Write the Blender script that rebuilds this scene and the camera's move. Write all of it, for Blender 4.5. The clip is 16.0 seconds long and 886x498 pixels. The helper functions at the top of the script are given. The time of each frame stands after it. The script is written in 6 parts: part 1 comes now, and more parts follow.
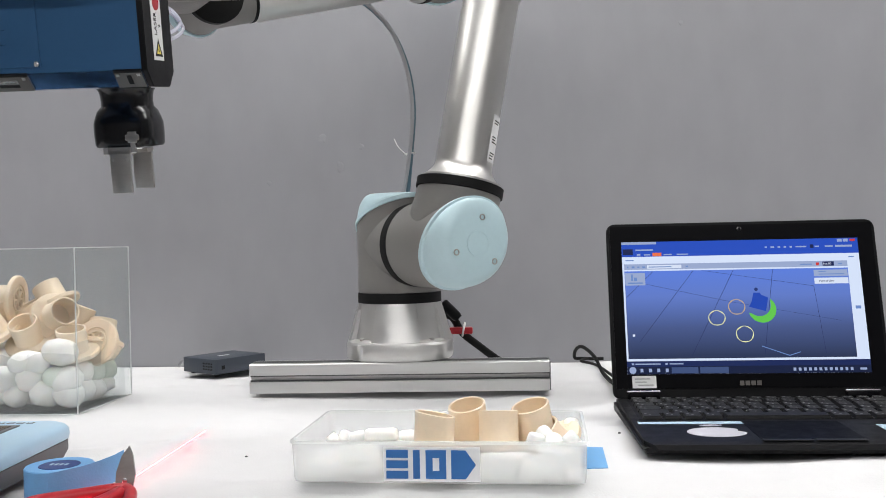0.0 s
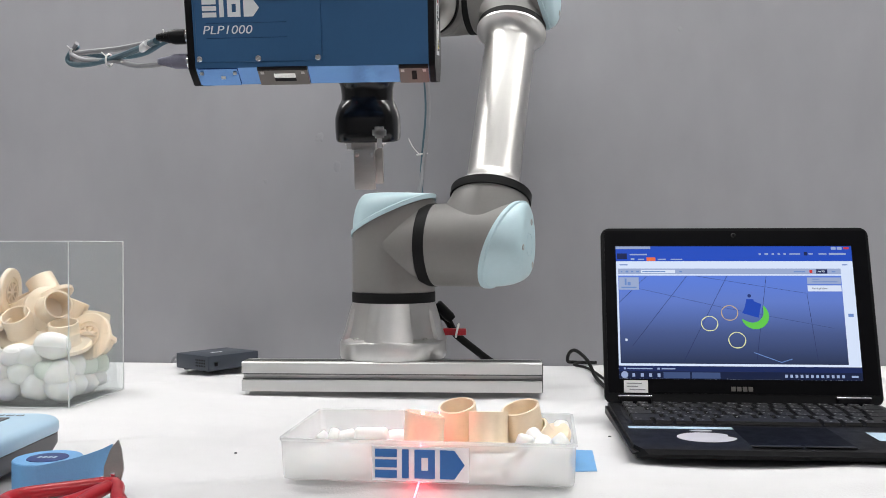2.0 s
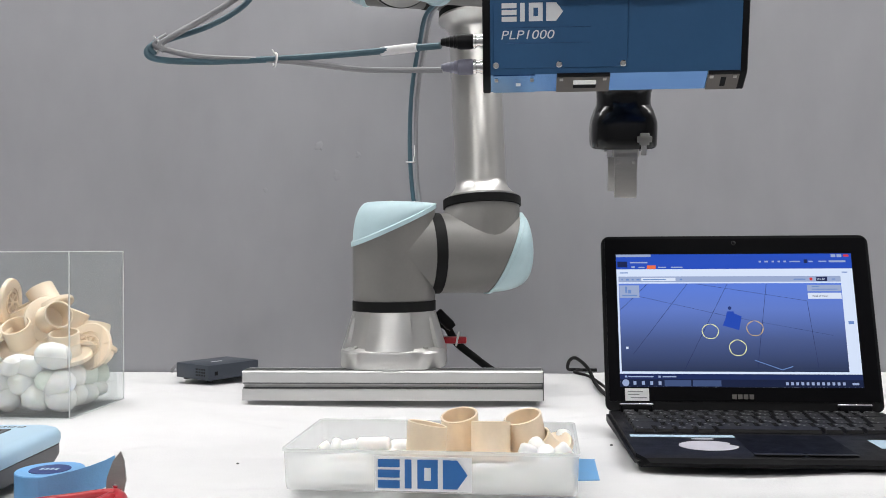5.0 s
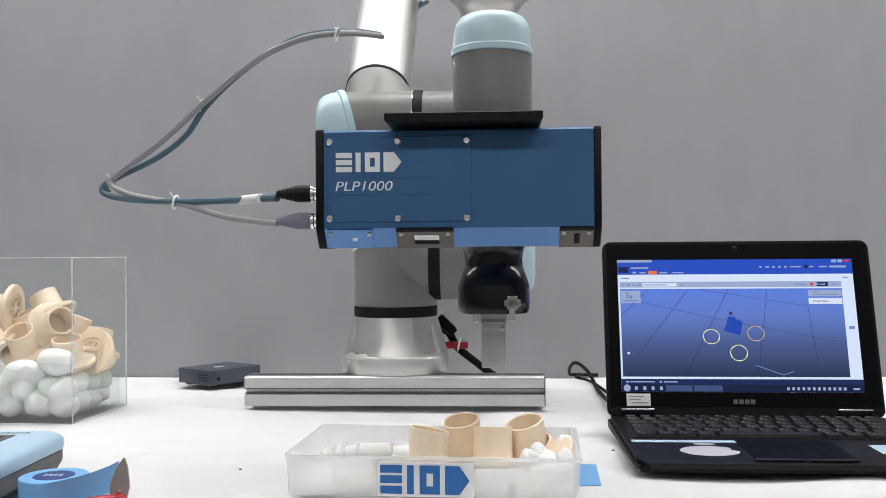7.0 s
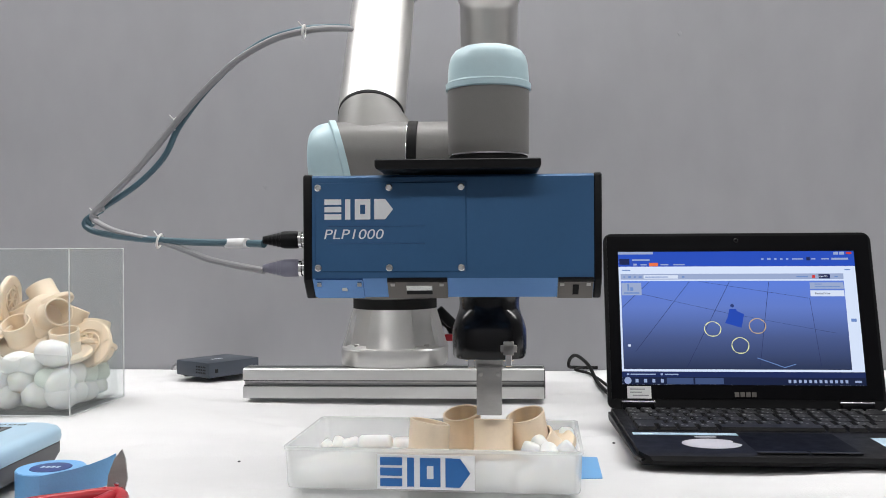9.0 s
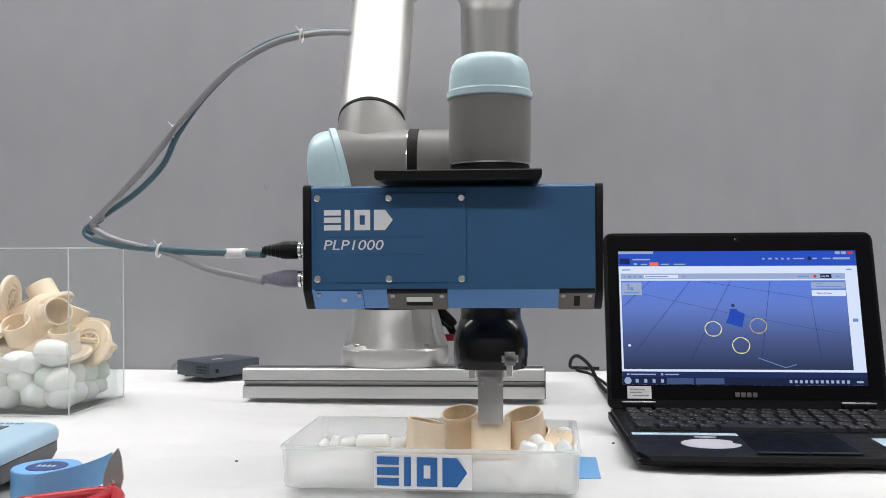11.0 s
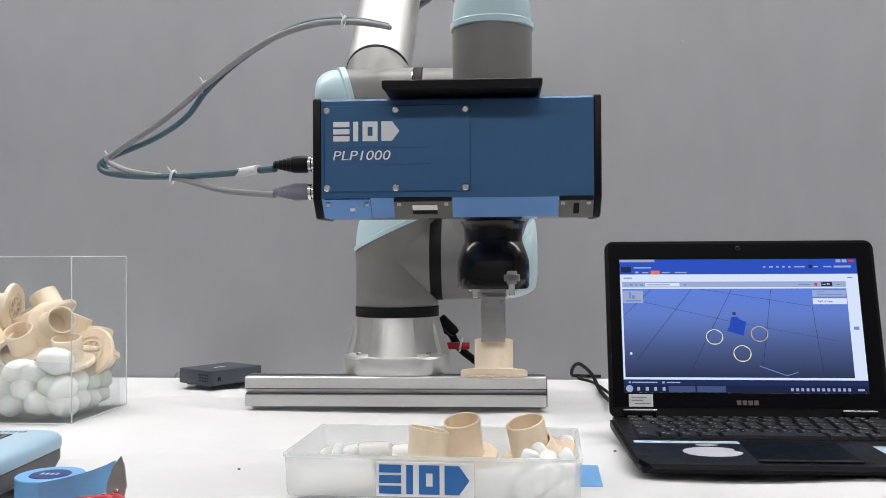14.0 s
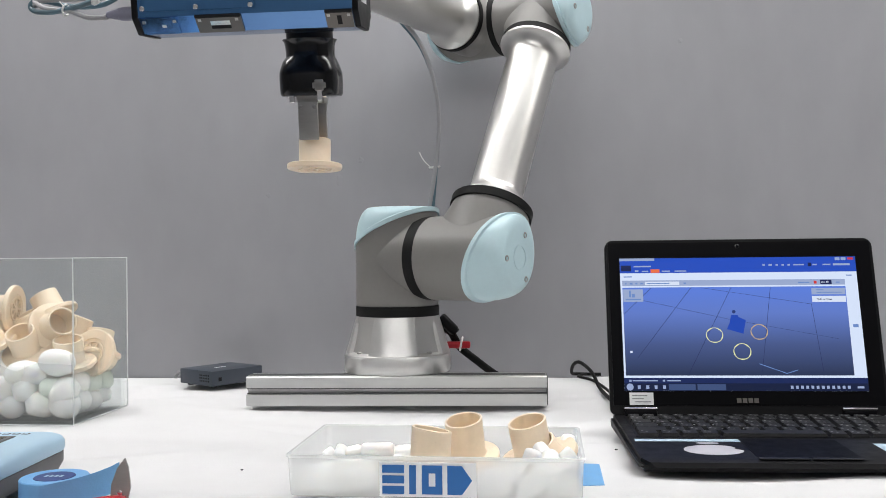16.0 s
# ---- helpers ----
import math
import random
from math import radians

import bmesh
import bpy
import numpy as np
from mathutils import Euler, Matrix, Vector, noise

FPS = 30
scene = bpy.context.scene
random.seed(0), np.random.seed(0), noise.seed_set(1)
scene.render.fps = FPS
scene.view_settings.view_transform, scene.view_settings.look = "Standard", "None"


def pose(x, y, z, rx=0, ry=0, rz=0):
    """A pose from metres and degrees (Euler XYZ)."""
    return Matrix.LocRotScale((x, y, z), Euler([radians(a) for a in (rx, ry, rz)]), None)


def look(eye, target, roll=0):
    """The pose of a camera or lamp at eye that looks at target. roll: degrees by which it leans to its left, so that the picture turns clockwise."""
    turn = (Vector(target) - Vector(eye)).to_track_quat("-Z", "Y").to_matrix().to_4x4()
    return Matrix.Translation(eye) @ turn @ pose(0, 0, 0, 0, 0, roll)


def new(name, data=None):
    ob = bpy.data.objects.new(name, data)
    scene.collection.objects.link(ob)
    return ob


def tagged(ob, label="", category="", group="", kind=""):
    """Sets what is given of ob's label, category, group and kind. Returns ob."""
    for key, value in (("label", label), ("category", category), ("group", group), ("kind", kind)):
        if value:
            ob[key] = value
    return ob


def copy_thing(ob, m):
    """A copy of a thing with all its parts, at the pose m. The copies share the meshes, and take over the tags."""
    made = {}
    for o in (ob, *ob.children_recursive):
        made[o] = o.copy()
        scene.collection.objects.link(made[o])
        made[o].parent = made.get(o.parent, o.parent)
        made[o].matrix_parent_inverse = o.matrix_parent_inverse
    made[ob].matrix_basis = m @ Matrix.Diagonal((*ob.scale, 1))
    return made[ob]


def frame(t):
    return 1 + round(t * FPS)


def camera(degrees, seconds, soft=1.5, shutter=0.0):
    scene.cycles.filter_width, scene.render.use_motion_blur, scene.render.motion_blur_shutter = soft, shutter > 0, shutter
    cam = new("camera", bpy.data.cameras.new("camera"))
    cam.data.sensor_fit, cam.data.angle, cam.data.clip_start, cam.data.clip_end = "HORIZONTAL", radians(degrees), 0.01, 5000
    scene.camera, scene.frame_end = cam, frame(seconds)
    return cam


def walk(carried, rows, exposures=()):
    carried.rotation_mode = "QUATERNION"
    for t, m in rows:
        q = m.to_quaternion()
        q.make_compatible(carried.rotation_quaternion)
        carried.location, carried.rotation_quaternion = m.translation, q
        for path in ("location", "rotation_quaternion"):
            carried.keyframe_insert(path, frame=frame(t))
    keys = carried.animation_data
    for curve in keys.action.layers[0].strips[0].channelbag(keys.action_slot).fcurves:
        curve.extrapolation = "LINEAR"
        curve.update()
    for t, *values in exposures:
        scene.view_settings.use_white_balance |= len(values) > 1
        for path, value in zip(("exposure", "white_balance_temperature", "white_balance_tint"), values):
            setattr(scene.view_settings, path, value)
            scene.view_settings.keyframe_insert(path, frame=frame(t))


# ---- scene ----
cam = camera(52.3, 16.0, soft=0.9)
PATH = [
    (0, (0.133, -1.29, 0.201), (0.019, 0.707, 0.187), -1.2),
    (0.5, (0.136, -1.293, 0.203), (0.02, 0.703, 0.191), -1.1),
    (1, (0.133, -1.296, 0.204), (0.023, 0.701, 0.197), -0.5),
    (1.5, (0.133, -1.292, 0.203), (0.026, 0.705, 0.195), -0.2),
    (2, (0.137, -1.29, 0.199), (0.028, 0.707, 0.19), -0.1),
    (2.5, (0.136, -1.289, 0.199), (0.03, 0.708, 0.188), -0.1),
    (3, (0.136, -1.289, 0.201), (0.031, 0.708, 0.191), -0.3),
    (3.5, (0.135, -1.294, 0.203), (0.035, 0.703, 0.2), -0.4),
    (4, (0.133, -1.291, 0.201), (0.03, 0.706, 0.201), -0.3),
    (6.5, (0.134, -1.294, 0.204), (0.029, 0.703, 0.217), -0.4),
    (7, (0.133, -1.295, 0.204), (0.027, 0.703, 0.218), -0.4),
    (7.5, (0.134, -1.293, 0.204), (0.026, 0.704, 0.215), -0.3),
    (8, (0.136, -1.287, 0.2), (0.025, 0.71, 0.208), -0.4),
    (8.5, (0.133, -1.287, 0.202), (0.028, 0.71, 0.2), -0.4),
    (9, (0.13, -1.288, 0.202), (0.029, 0.71, 0.201), -0.3),
    (11.5, (0.137, -1.284, 0.199), (0.023, 0.713, 0.202), -0.3),
    (12, (0.134, -1.287, 0.204), (0.022, 0.71, 0.206), -0.4),
    (12.5, (0.131, -1.292, 0.205), (0.02, 0.705, 0.214), -0.2),
    (13, (0.13, -1.29, 0.204), (0.019, 0.706, 0.214), -0.3),
    (13.5, (0.136, -1.287, 0.2), (0.019, 0.709, 0.216), -0.2),
    (14, (0.136, -1.288, 0.2), (0.021, 0.709, 0.22), -0.3),
    (14.5, (0.135, -1.292, 0.202), (0.024, 0.705, 0.225), -0.3),
    (15, (0.132, -1.292, 0.204), (0.026, 0.705, 0.225), -0.4),
    (15.5, (0.137, -1.289, 0.201), (0.022, 0.707, 0.224), -0.5),
    (16, (0.133, -1.291, 0.203), (0.023, 0.706, 0.217), -0.6),
]
walk(cam, [(t, look(eye, target, roll)) for t, eye, target, roll in PATH])

# ---------------- world and light ----------------
world = bpy.data.worlds.new("room_air")
world.use_nodes = True
scene.world = world
world.node_tree.nodes["Background"].inputs[0].default_value = (0.9, 0.95, 1.0, 1)
world.node_tree.nodes["Background"].inputs[1].default_value = 0.12
scene.view_settings.exposure = 0.0


def area_lamp(name, x, y, z, sx, sy, watts, tint=(0.98, 0.98, 1.0)):
    lamp = bpy.data.lights.new(name, "AREA")
    lamp.shape, lamp.size, lamp.size_y, lamp.energy, lamp.color = "RECTANGLE", sx, sy, watts, tint
    ob = new(name, lamp)
    ob.location = (x, y, z)
    return ob


# fluorescent tubes just under the ceiling: a row over the table, and an unseen rear pair added to light front faces and
# upper wall
LAMP_ROWS = [(-1.05, -0.12), (0.25, -0.12), (1.55, -0.12), (-0.5, -2.3), (0.8, -2.3)]
for lx, ly in LAMP_ROWS:
    area_lamp("tube_lamp", lx, ly, 1.645, 1.15, 0.22, (11.6 - 1.5 * (lx + 1.05)) if ly > -1 else 10.5)

# ---------------- materials ----------------
MATS = {}


def material(name, color, rough=0.5, metal=0.0, vary=0.08, scale=30.0, bump=0.0, bump_scale=200.0, stretch=(1, 1, 1), coat=0.0,
             alpha_glass=False, ior=1.45, emit=None, emit_power=0.0, transmission=0.0, rough_vary=0.08, sss=0.0):
    """A principled surface with two scales of variation in colour, gloss and fine relief."""
    m = bpy.data.materials.new(name)
    m.use_nodes = True
    nt = m.node_tree
    n, link = nt.nodes, nt.links
    p = n["Principled BSDF"]
    tc = n.new("ShaderNodeTexCoord")
    mp = n.new("ShaderNodeMapping")
    mp.inputs["Scale"].default_value = stretch
    link.new(tc.outputs["Object"], mp.inputs["Vector"])
    big, fine = n.new("ShaderNodeTexNoise"), n.new("ShaderNodeTexNoise")
    big.inputs["Scale"].default_value, big.inputs["Detail"].default_value = scale, 4
    fine.inputs["Scale"].default_value, fine.inputs["Detail"].default_value = scale * 9, 3
    mix = n.new("ShaderNodeMath")
    mix.operation = "ADD"
    for k in (big, fine):
        link.new(mp.outputs[0], k.inputs["Vector"])
    half = n.new("ShaderNodeMath")
    half.operation = "MULTIPLY"
    half.inputs[1].default_value = 0.5
    link.new(fine.outputs[0], half.inputs[0])
    link.new(big.outputs[0], mix.inputs[0])
    link.new(half.outputs[0], mix.inputs[1])
    ramp = n.new("ShaderNodeMapRange")
    ramp.inputs["From Min"].default_value, ramp.inputs["From Max"].default_value = 0.45, 1.05
    ramp.inputs["To Min"].default_value, ramp.inputs["To Max"].default_value = 1 - vary, 1 + vary
    link.new(mix.outputs[0], ramp.inputs["Value"])
    col = n.new("ShaderNodeVectorMath")
    col.operation = "SCALE"
    col.inputs[0].default_value = color
    link.new(ramp.outputs[0], col.inputs["Scale"])
    link.new(col.outputs[0], p.inputs["Base Color"])
    rr = n.new("ShaderNodeMapRange")
    rr.inputs["From Min"].default_value, rr.inputs["From Max"].default_value = 0.45, 1.05
    rr.inputs["To Min"].default_value, rr.inputs["To Max"].default_value = max(0.02, rough - rough_vary), min(1, rough + rough_vary)
    link.new(mix.outputs[0], rr.inputs["Value"])
    link.new(rr.outputs[0], p.inputs["Roughness"])
    p.inputs["Metallic"].default_value = metal
    p.inputs["IOR"].default_value = ior
    p.inputs["Transmission Weight"].default_value = transmission
    p.inputs["Coat Weight"].default_value = coat
    if sss:
        p.inputs["Subsurface Weight"].default_value = sss
        p.inputs["Subsurface Radius"].default_value = (0.01, 0.008, 0.006)
        p.inputs["Subsurface Scale"].default_value = 0.6
    if bump:
        bn, b = n.new("ShaderNodeTexNoise"), n.new("ShaderNodeBump")
        bn.inputs["Scale"].default_value, bn.inputs["Detail"].default_value = bump_scale, 3
        link.new(mp.outputs[0], bn.inputs["Vector"])
        b.inputs["Strength"].default_value, b.inputs["Distance"].default_value = bump, 0.001
        link.new(bn.outputs[0], b.inputs["Height"])
        link.new(b.outputs[0], p.inputs["Normal"])
    if emit:
        p.inputs["Emission Color"].default_value = (*emit, 1)
        p.inputs["Emission Strength"].default_value = emit_power
    MATS[name] = m
    return m


WALL = material("grey_wall_paint", (0.303, 0.303, 0.320), 0.42, ior=1.5, vary=0.085, scale=2.4, stretch=(1, 1, 0.55), bump=0.12, bump_scale=40, rough_vary=0.03)
PATCH = material("wall_filler_patch", (0.312, 0.312, 0.329), 0.42, vary=0.06, scale=14)
CLOTH = material("white_tablecloth", (0.67, 0.668, 0.67), 0.9, vary=0.03, scale=6, bump=0.3, bump_scale=420)
ROOM = material("plain_room_wall", (0.32, 0.32, 0.33), 0.8, vary=0.04, scale=2)
FLOOR = material("floor_vinyl", (0.16, 0.16, 0.16), 0.5, scale=3)
CEIL = material("ceiling_white", (0.8, 0.8, 0.78), 0.9, vary=0.03, scale=4)
TUBE_GLOW = material("lamp_diffuser", (0.9, 0.9, 0.9), 0.5, emit=(1, 0.97, 0.93), emit_power=9.0)
GREY = material("arm_grey_enamel", (0.198, 0.191, 0.182), 0.42, vary=0.05, scale=25, bump=0.12, bump_scale=900)
ALU = material("brushed_aluminium", (0.68, 0.67, 0.645), 0.37, metal=1.0, vary=0.03, scale=14, stretch=(6, 6, 0.4), rough_vary=0.03)
CAST = material("bead_blasted_aluminium", (0.62, 0.615, 0.60), 0.42, metal=0.9, vary=0.05, scale=40, bump=0.15, bump_scale=900)
RAIL = material("anodised_profile", (0.60, 0.60, 0.59), 0.48, metal=0.85, vary=0.05, scale=10, stretch=(0.3, 8, 8), bump=0.05, bump_scale=300)
# dark grey for the slot's painted shade, and for end plate and top cover
SLOT = material("dark_slot_insert", (0.12, 0.12, 0.12), 0.5, metal=0.6)
RUBBER = material("black_rubber", (0.009, 0.009, 0.009), 0.6, vary=0.2, scale=50, ior=1.25)
CAP = material("pale_blue_cap", (0.50, 0.665, 0.71), 0.36, vary=0.04, scale=20, bump=0.05, bump_scale=500)
CHROME = material("polished_steel", (0.8, 0.8, 0.8), 0.12, metal=1.0)
BLUE = material("blue_anodised_case", (0.036, 0.115, 0.25), 0.42, metal=0.2, vary=0.06, scale=25, bump=0.05, bump_scale=900)
BLUE_CH = material("blue_anodised_chamfer", (0.14, 0.27, 0.52), 0.15, metal=1.0, vary=0.05, scale=25)
BLACK = material("black_plastic", (0.007, 0.007, 0.008), 0.42, vary=0.25, scale=60, ior=1.25)
GLOSS = material("gloss_black_gripper", (0.006, 0.006, 0.007), 0.20, vary=0.06, scale=12, rough_vary=0.02)
STEEL = material("milled_steel", (0.46, 0.45, 0.43), 0.38, metal=0.9, vary=0.08, scale=40, stretch=(1, 1, 5))
FRAME_ALU = material("dull_window_frame", (0.15, 0.14, 0.13), 0.34, metal=0.8, vary=0.03, scale=12, rough_vary=0.03)
GLASSY = material("sensor_window", (0.75, 0.75, 0.72), 0.15, metal=0.8)
WHITE = material("white_print", (0.78, 0.80, 0.82), 0.5, vary=0.03)
LOGO = material("blue_print", (0.02, 0.13, 0.38), 0.5, vary=0.05)
PAPER = material("paper_label", (0.80, 0.80, 0.80), 0.7, vary=0.03)
CREAM = material("cream_plastic", (0.87, 0.722, 0.55), 0.33, vary=0.05, scale=30, sss=0.15)
FOAM = material("white_foam", (0.93, 0.93, 0.91), 0.8, vary=0.03, scale=40, bump=0.2, bump_scale=500, sss=0.2)
BAG = material("white_pellet_bag", (0.96, 0.945, 0.92), 0.5, vary=0.04, scale=25, bump=0.3, bump_scale=120, sss=0.3)
GREENISH = material("greenish_bag", (0.76, 0.83, 0.74), 0.4, vary=0.05, scale=25)
PEND = material("pendant_blue_shell", (0.40, 0.57, 0.70), 0.42, vary=0.04, scale=25)
DGREY = material("dark_grey_shell", (0.10, 0.10, 0.105), 0.5, vary=0.1)
TAPE = material("blue_masking_tape", (0.17, 0.40, 0.70), 0.6, vary=0.06, scale=60, bump=0.2, bump_scale=700)
TAPE_CORE = material("navy_core_label", (0.02, 0.05, 0.20), 0.5)
RED = material("red_plastic", (0.42, 0.015, 0.025), 0.32, vary=0.06)
LAPTOP = material("laptop_black_shell", (0.005, 0.005, 0.006), 0.45, vary=0.15, scale=80, bump=0.1, bump_scale=900, ior=1.24)
BEZEL = material("laptop_bezel", (0.003, 0.003, 0.004), 0.45, vary=0.15, scale=80, ior=1.13)
KEY_PRINT = material("key_print", (0.22, 0.22, 0.22), 0.6)
KEY = material("laptop_key", (0.011, 0.011, 0.012), 0.45, ior=1.3, vary=0.2, scale=120)
SWITCH = material("slate_switch_case", (0.045, 0.055, 0.072), 0.5, vary=0.08)
GREYCABLE = material("grey_cable", (0.30, 0.30, 0.31), 0.5, vary=0.06)
TEAL = material("teal_cable", (0.066, 0.130, 0.165), 0.45, vary=0.08)
LILAC = material("lilac_grey_boot", (0.20, 0.20, 0.26), 0.5)
TIE = material("white_nylon_tie", (0.8, 0.8, 0.78), 0.45)
YELLOW = material("yellow_sticker", (0.8, 0.66, 0.12), 0.5)
PALE_STICKER = material("pale_grey_sticker", (0.50, 0.49, 0.53), 0.4, vary=0.05)
STICKER = material("pale_blue_sticker", (0.42, 0.56, 0.66), 0.5)
# emissive strips that stand in for the laser's projected light
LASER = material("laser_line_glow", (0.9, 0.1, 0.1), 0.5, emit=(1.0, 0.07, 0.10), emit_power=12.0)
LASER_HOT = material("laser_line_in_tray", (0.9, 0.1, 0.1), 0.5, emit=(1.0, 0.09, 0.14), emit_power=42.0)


def clear_plastic(name, color, rough, mixin):
    """Thin clear sheet: mostly see-through, with a glossy and a milky share."""
    m = bpy.data.materials.new(name)
    m.use_nodes = True
    nt = m.node_tree
    n, link = nt.nodes, nt.links
    out = n["Material Output"]
    p = n["Principled BSDF"]
    p.inputs["Base Color"].default_value = (*color, 1)
    p.inputs["Roughness"].default_value = rough
    tr = n.new("ShaderNodeBsdfTransparent")
    tr.inputs[0].default_value = (0.97, 0.98, 0.98, 1)
    noise_tex = n.new("ShaderNodeTexNoise")
    noise_tex.inputs["Scale"].default_value = 18
    tco = n.new("ShaderNodeTexCoord")
    link.new(tco.outputs["Object"], noise_tex.inputs["Vector"])
    rng = n.new("ShaderNodeMapRange")
    rng.inputs["To Min"].default_value, rng.inputs["To Max"].default_value = mixin * 0.8, mixin * 1.2
    link.new(noise_tex.outputs[0], rng.inputs["Value"])
    # the milky share also lets light through from behind
    glow, half = n.new("ShaderNodeBsdfTranslucent"), n.new("ShaderNodeMixShader")
    glow.inputs[0].default_value = (*color, 1)
    half.inputs[0].default_value = 0.5
    link.new(p.outputs[0], half.inputs[1])
    link.new(glow.outputs[0], half.inputs[2])
    mx = n.new("ShaderNodeMixShader")
    link.new(rng.outputs[0], mx.inputs[0])
    link.new(tr.outputs[0], mx.inputs[1])
    link.new(half.outputs[0], mx.inputs[2])
    link.new(mx.outputs[0], out.inputs["Surface"])
    MATS[name] = m
    return m


ACRYLIC = clear_plastic("clear_acrylic", (0.80, 0.82, 0.82), 0.04, 0.05)
ACR_EDGE = clear_plastic("acrylic_edge", (0.9, 0.92, 0.92), 0.2, 0.75)
BAG_FILM = clear_plastic("bag_film", (0.97, 0.96, 0.94), 0.14, 0.20)
CLEAR_HOSE = clear_plastic("clear_hose", (0.82, 0.82, 0.92), 0.12, 0.55)
MILKY = clear_plastic("milky_tray", (0.97, 0.965, 0.955), 0.3, 0.29)
MILKY_RIM = clear_plastic("milky_tray_rim", (0.95, 0.955, 0.95), 0.35, 0.40)


def screen_material(name, color, power):
    m = bpy.data.materials.new(name)
    m.use_nodes = True
    p = m.node_tree.nodes["Principled BSDF"]
    p.inputs["Base Color"].default_value = (0.01, 0.01, 0.01, 1)
    p.inputs["Roughness"].default_value = 0.3
    p.inputs["IOR"].default_value = 1.12
    p.inputs["Emission Color"].default_value = (*color, 1)
    p.inputs["Emission Strength"].default_value = power
    MATS[name] = m
    return m


# ---------------- mesh helpers ----------------
def part(name, bm, mat, parent=None, label="", smooth=True, angle=35):
    """Link a bmesh as ONE mesh object, under a thing or a part."""
    me = bpy.data.meshes.new(name)
    bmesh.ops.recalc_face_normals(bm, faces=bm.faces)
    bm.to_mesh(me)
    bm.free()
    for mt in (mat if isinstance(mat, (list, tuple)) else [mat]):
        me.materials.append(mt)
    if smooth:
        me.shade_smooth()
        try:
            me.set_sharp_from_angle(angle=radians(angle))
        except Exception:
            pass
    ob = new(name, me)
    if parent:
        ob.parent = parent
    if label:
        ob["label"] = label
    return ob


def thing(name, label, category, m=None, group="", kind=""):
    ob = new(name)
    ob.empty_display_size = 0.02
    if m is not None:
        ob.matrix_basis = m
    return tagged(ob, label, category, group, kind)


AX = {"x": Matrix.Rotation(radians(90), 4, "Y"), "y": Matrix.Rotation(radians(-90), 4, "X"), "z": Matrix.Identity(4)}


def box(bm, x0, x1, y0, y1, z0, z1, bevel=0.0, seg=2, mat=0):
    v = [bm.verts.new((x, y, z)) for z in (z0, z1) for y in (y0, y1) for x in (x0, x1)]
    fs = [bm.faces.new([v[i] for i in f]) for f in ((0, 2, 3, 1), (4, 5, 7, 6), (0, 1, 5, 4), (2, 6, 7, 3), (0, 4, 6, 2), (1, 3, 7, 5))]
    for f in fs:
        f.material_index = mat
    if bevel:
        edges = list({e for f in fs for e in f.edges})
        r = bmesh.ops.bevel(bm, geom=edges, offset=bevel, segments=seg, affect="EDGES", profile=0.5)
        for f in r["faces"]:
            f.material_index = mat
    return v


def loft(bm, rings, cap0=True, cap1=True, mat=0):
    """Skin a row of closed rings of equal count."""
    vs = [[bm.verts.new(p) for p in ring] for ring in rings]
    k = len(vs[0])
    for a, b in zip(vs, vs[1:]):
        for i in range(k):
            bm.faces.new((a[i], a[(i + 1) % k], b[(i + 1) % k], b[i])).material_index = mat
    if cap0:
        bm.faces.new(vs[0][::-1]).material_index = mat
    if cap1:
        bm.faces.new(vs[-1]).material_index = mat
    return vs


def ring(r, h, seg=40, m=None, power=2.0, slant=0.0, r2=None):
    """A ring of radius r at height h; power above 2 squares it; slant adds height along x."""
    out = []
    for i in range(seg):
        a = 2 * math.pi * i / seg
        c, s = math.cos(a), math.sin(a)
        k = (abs(c) ** power + abs(s) ** power) ** (-1 / power)
        x, y = r * k * c, (r2 or r) * k * s
        p = Vector((x, y, h + slant * x))
        out.append(m @ p if m is not None else p)
    return out


def lathe(bm, profile, m=None, seg=40, mat=0, cap0=True, cap1=True):
    return loft(bm, [ring(r, h, seg, m) for r, h in profile], cap0, cap1, mat)


def hose(bm, points, r, seg=10, steps=6, mat=0):
    """A round cable along a smooth line through the points."""
    pts = [Vector(p) for p in points]
    line = []
    for i in range(len(pts) - 1):
        p0, p1, p2, p3 = pts[max(i - 1, 0)], pts[i], pts[i + 1], pts[min(i + 2, len(pts) - 1)]
        for k in range(steps):
            t = k / steps
            line.append(0.5 * (2 * p1 + (p2 - p0) * t + (2 * p0 - 5 * p1 + 4 * p2 - p3) * t * t + (3 * p1 - p0 - 3 * p2 + p3) * t ** 3))
    line.append(pts[-1])
    rings, side = [], None
    for i, p in enumerate(line):
        d = (line[min(i + 1, len(line) - 1)] - line[max(i - 1, 0)]).normalized()
        if side is None:
            side = d.orthogonal().normalized()
        side = (side - d * side.dot(d)).normalized()
        up = d.cross(side)
        rings.append([p + r * (math.cos(2 * math.pi * j / seg) * side + math.sin(2 * math.pi * j / seg) * up) for j in range(seg)])
    loft(bm, rings, mat=mat)
    return line


def plate_xz(bm, x0, x1, z0, z1, y, depth=0.0006, mat=0):
    """A thin print or sticker that faces -y."""
    box(bm, x0, x1, y - depth, y + 0.0002, z0, z1, mat=mat)


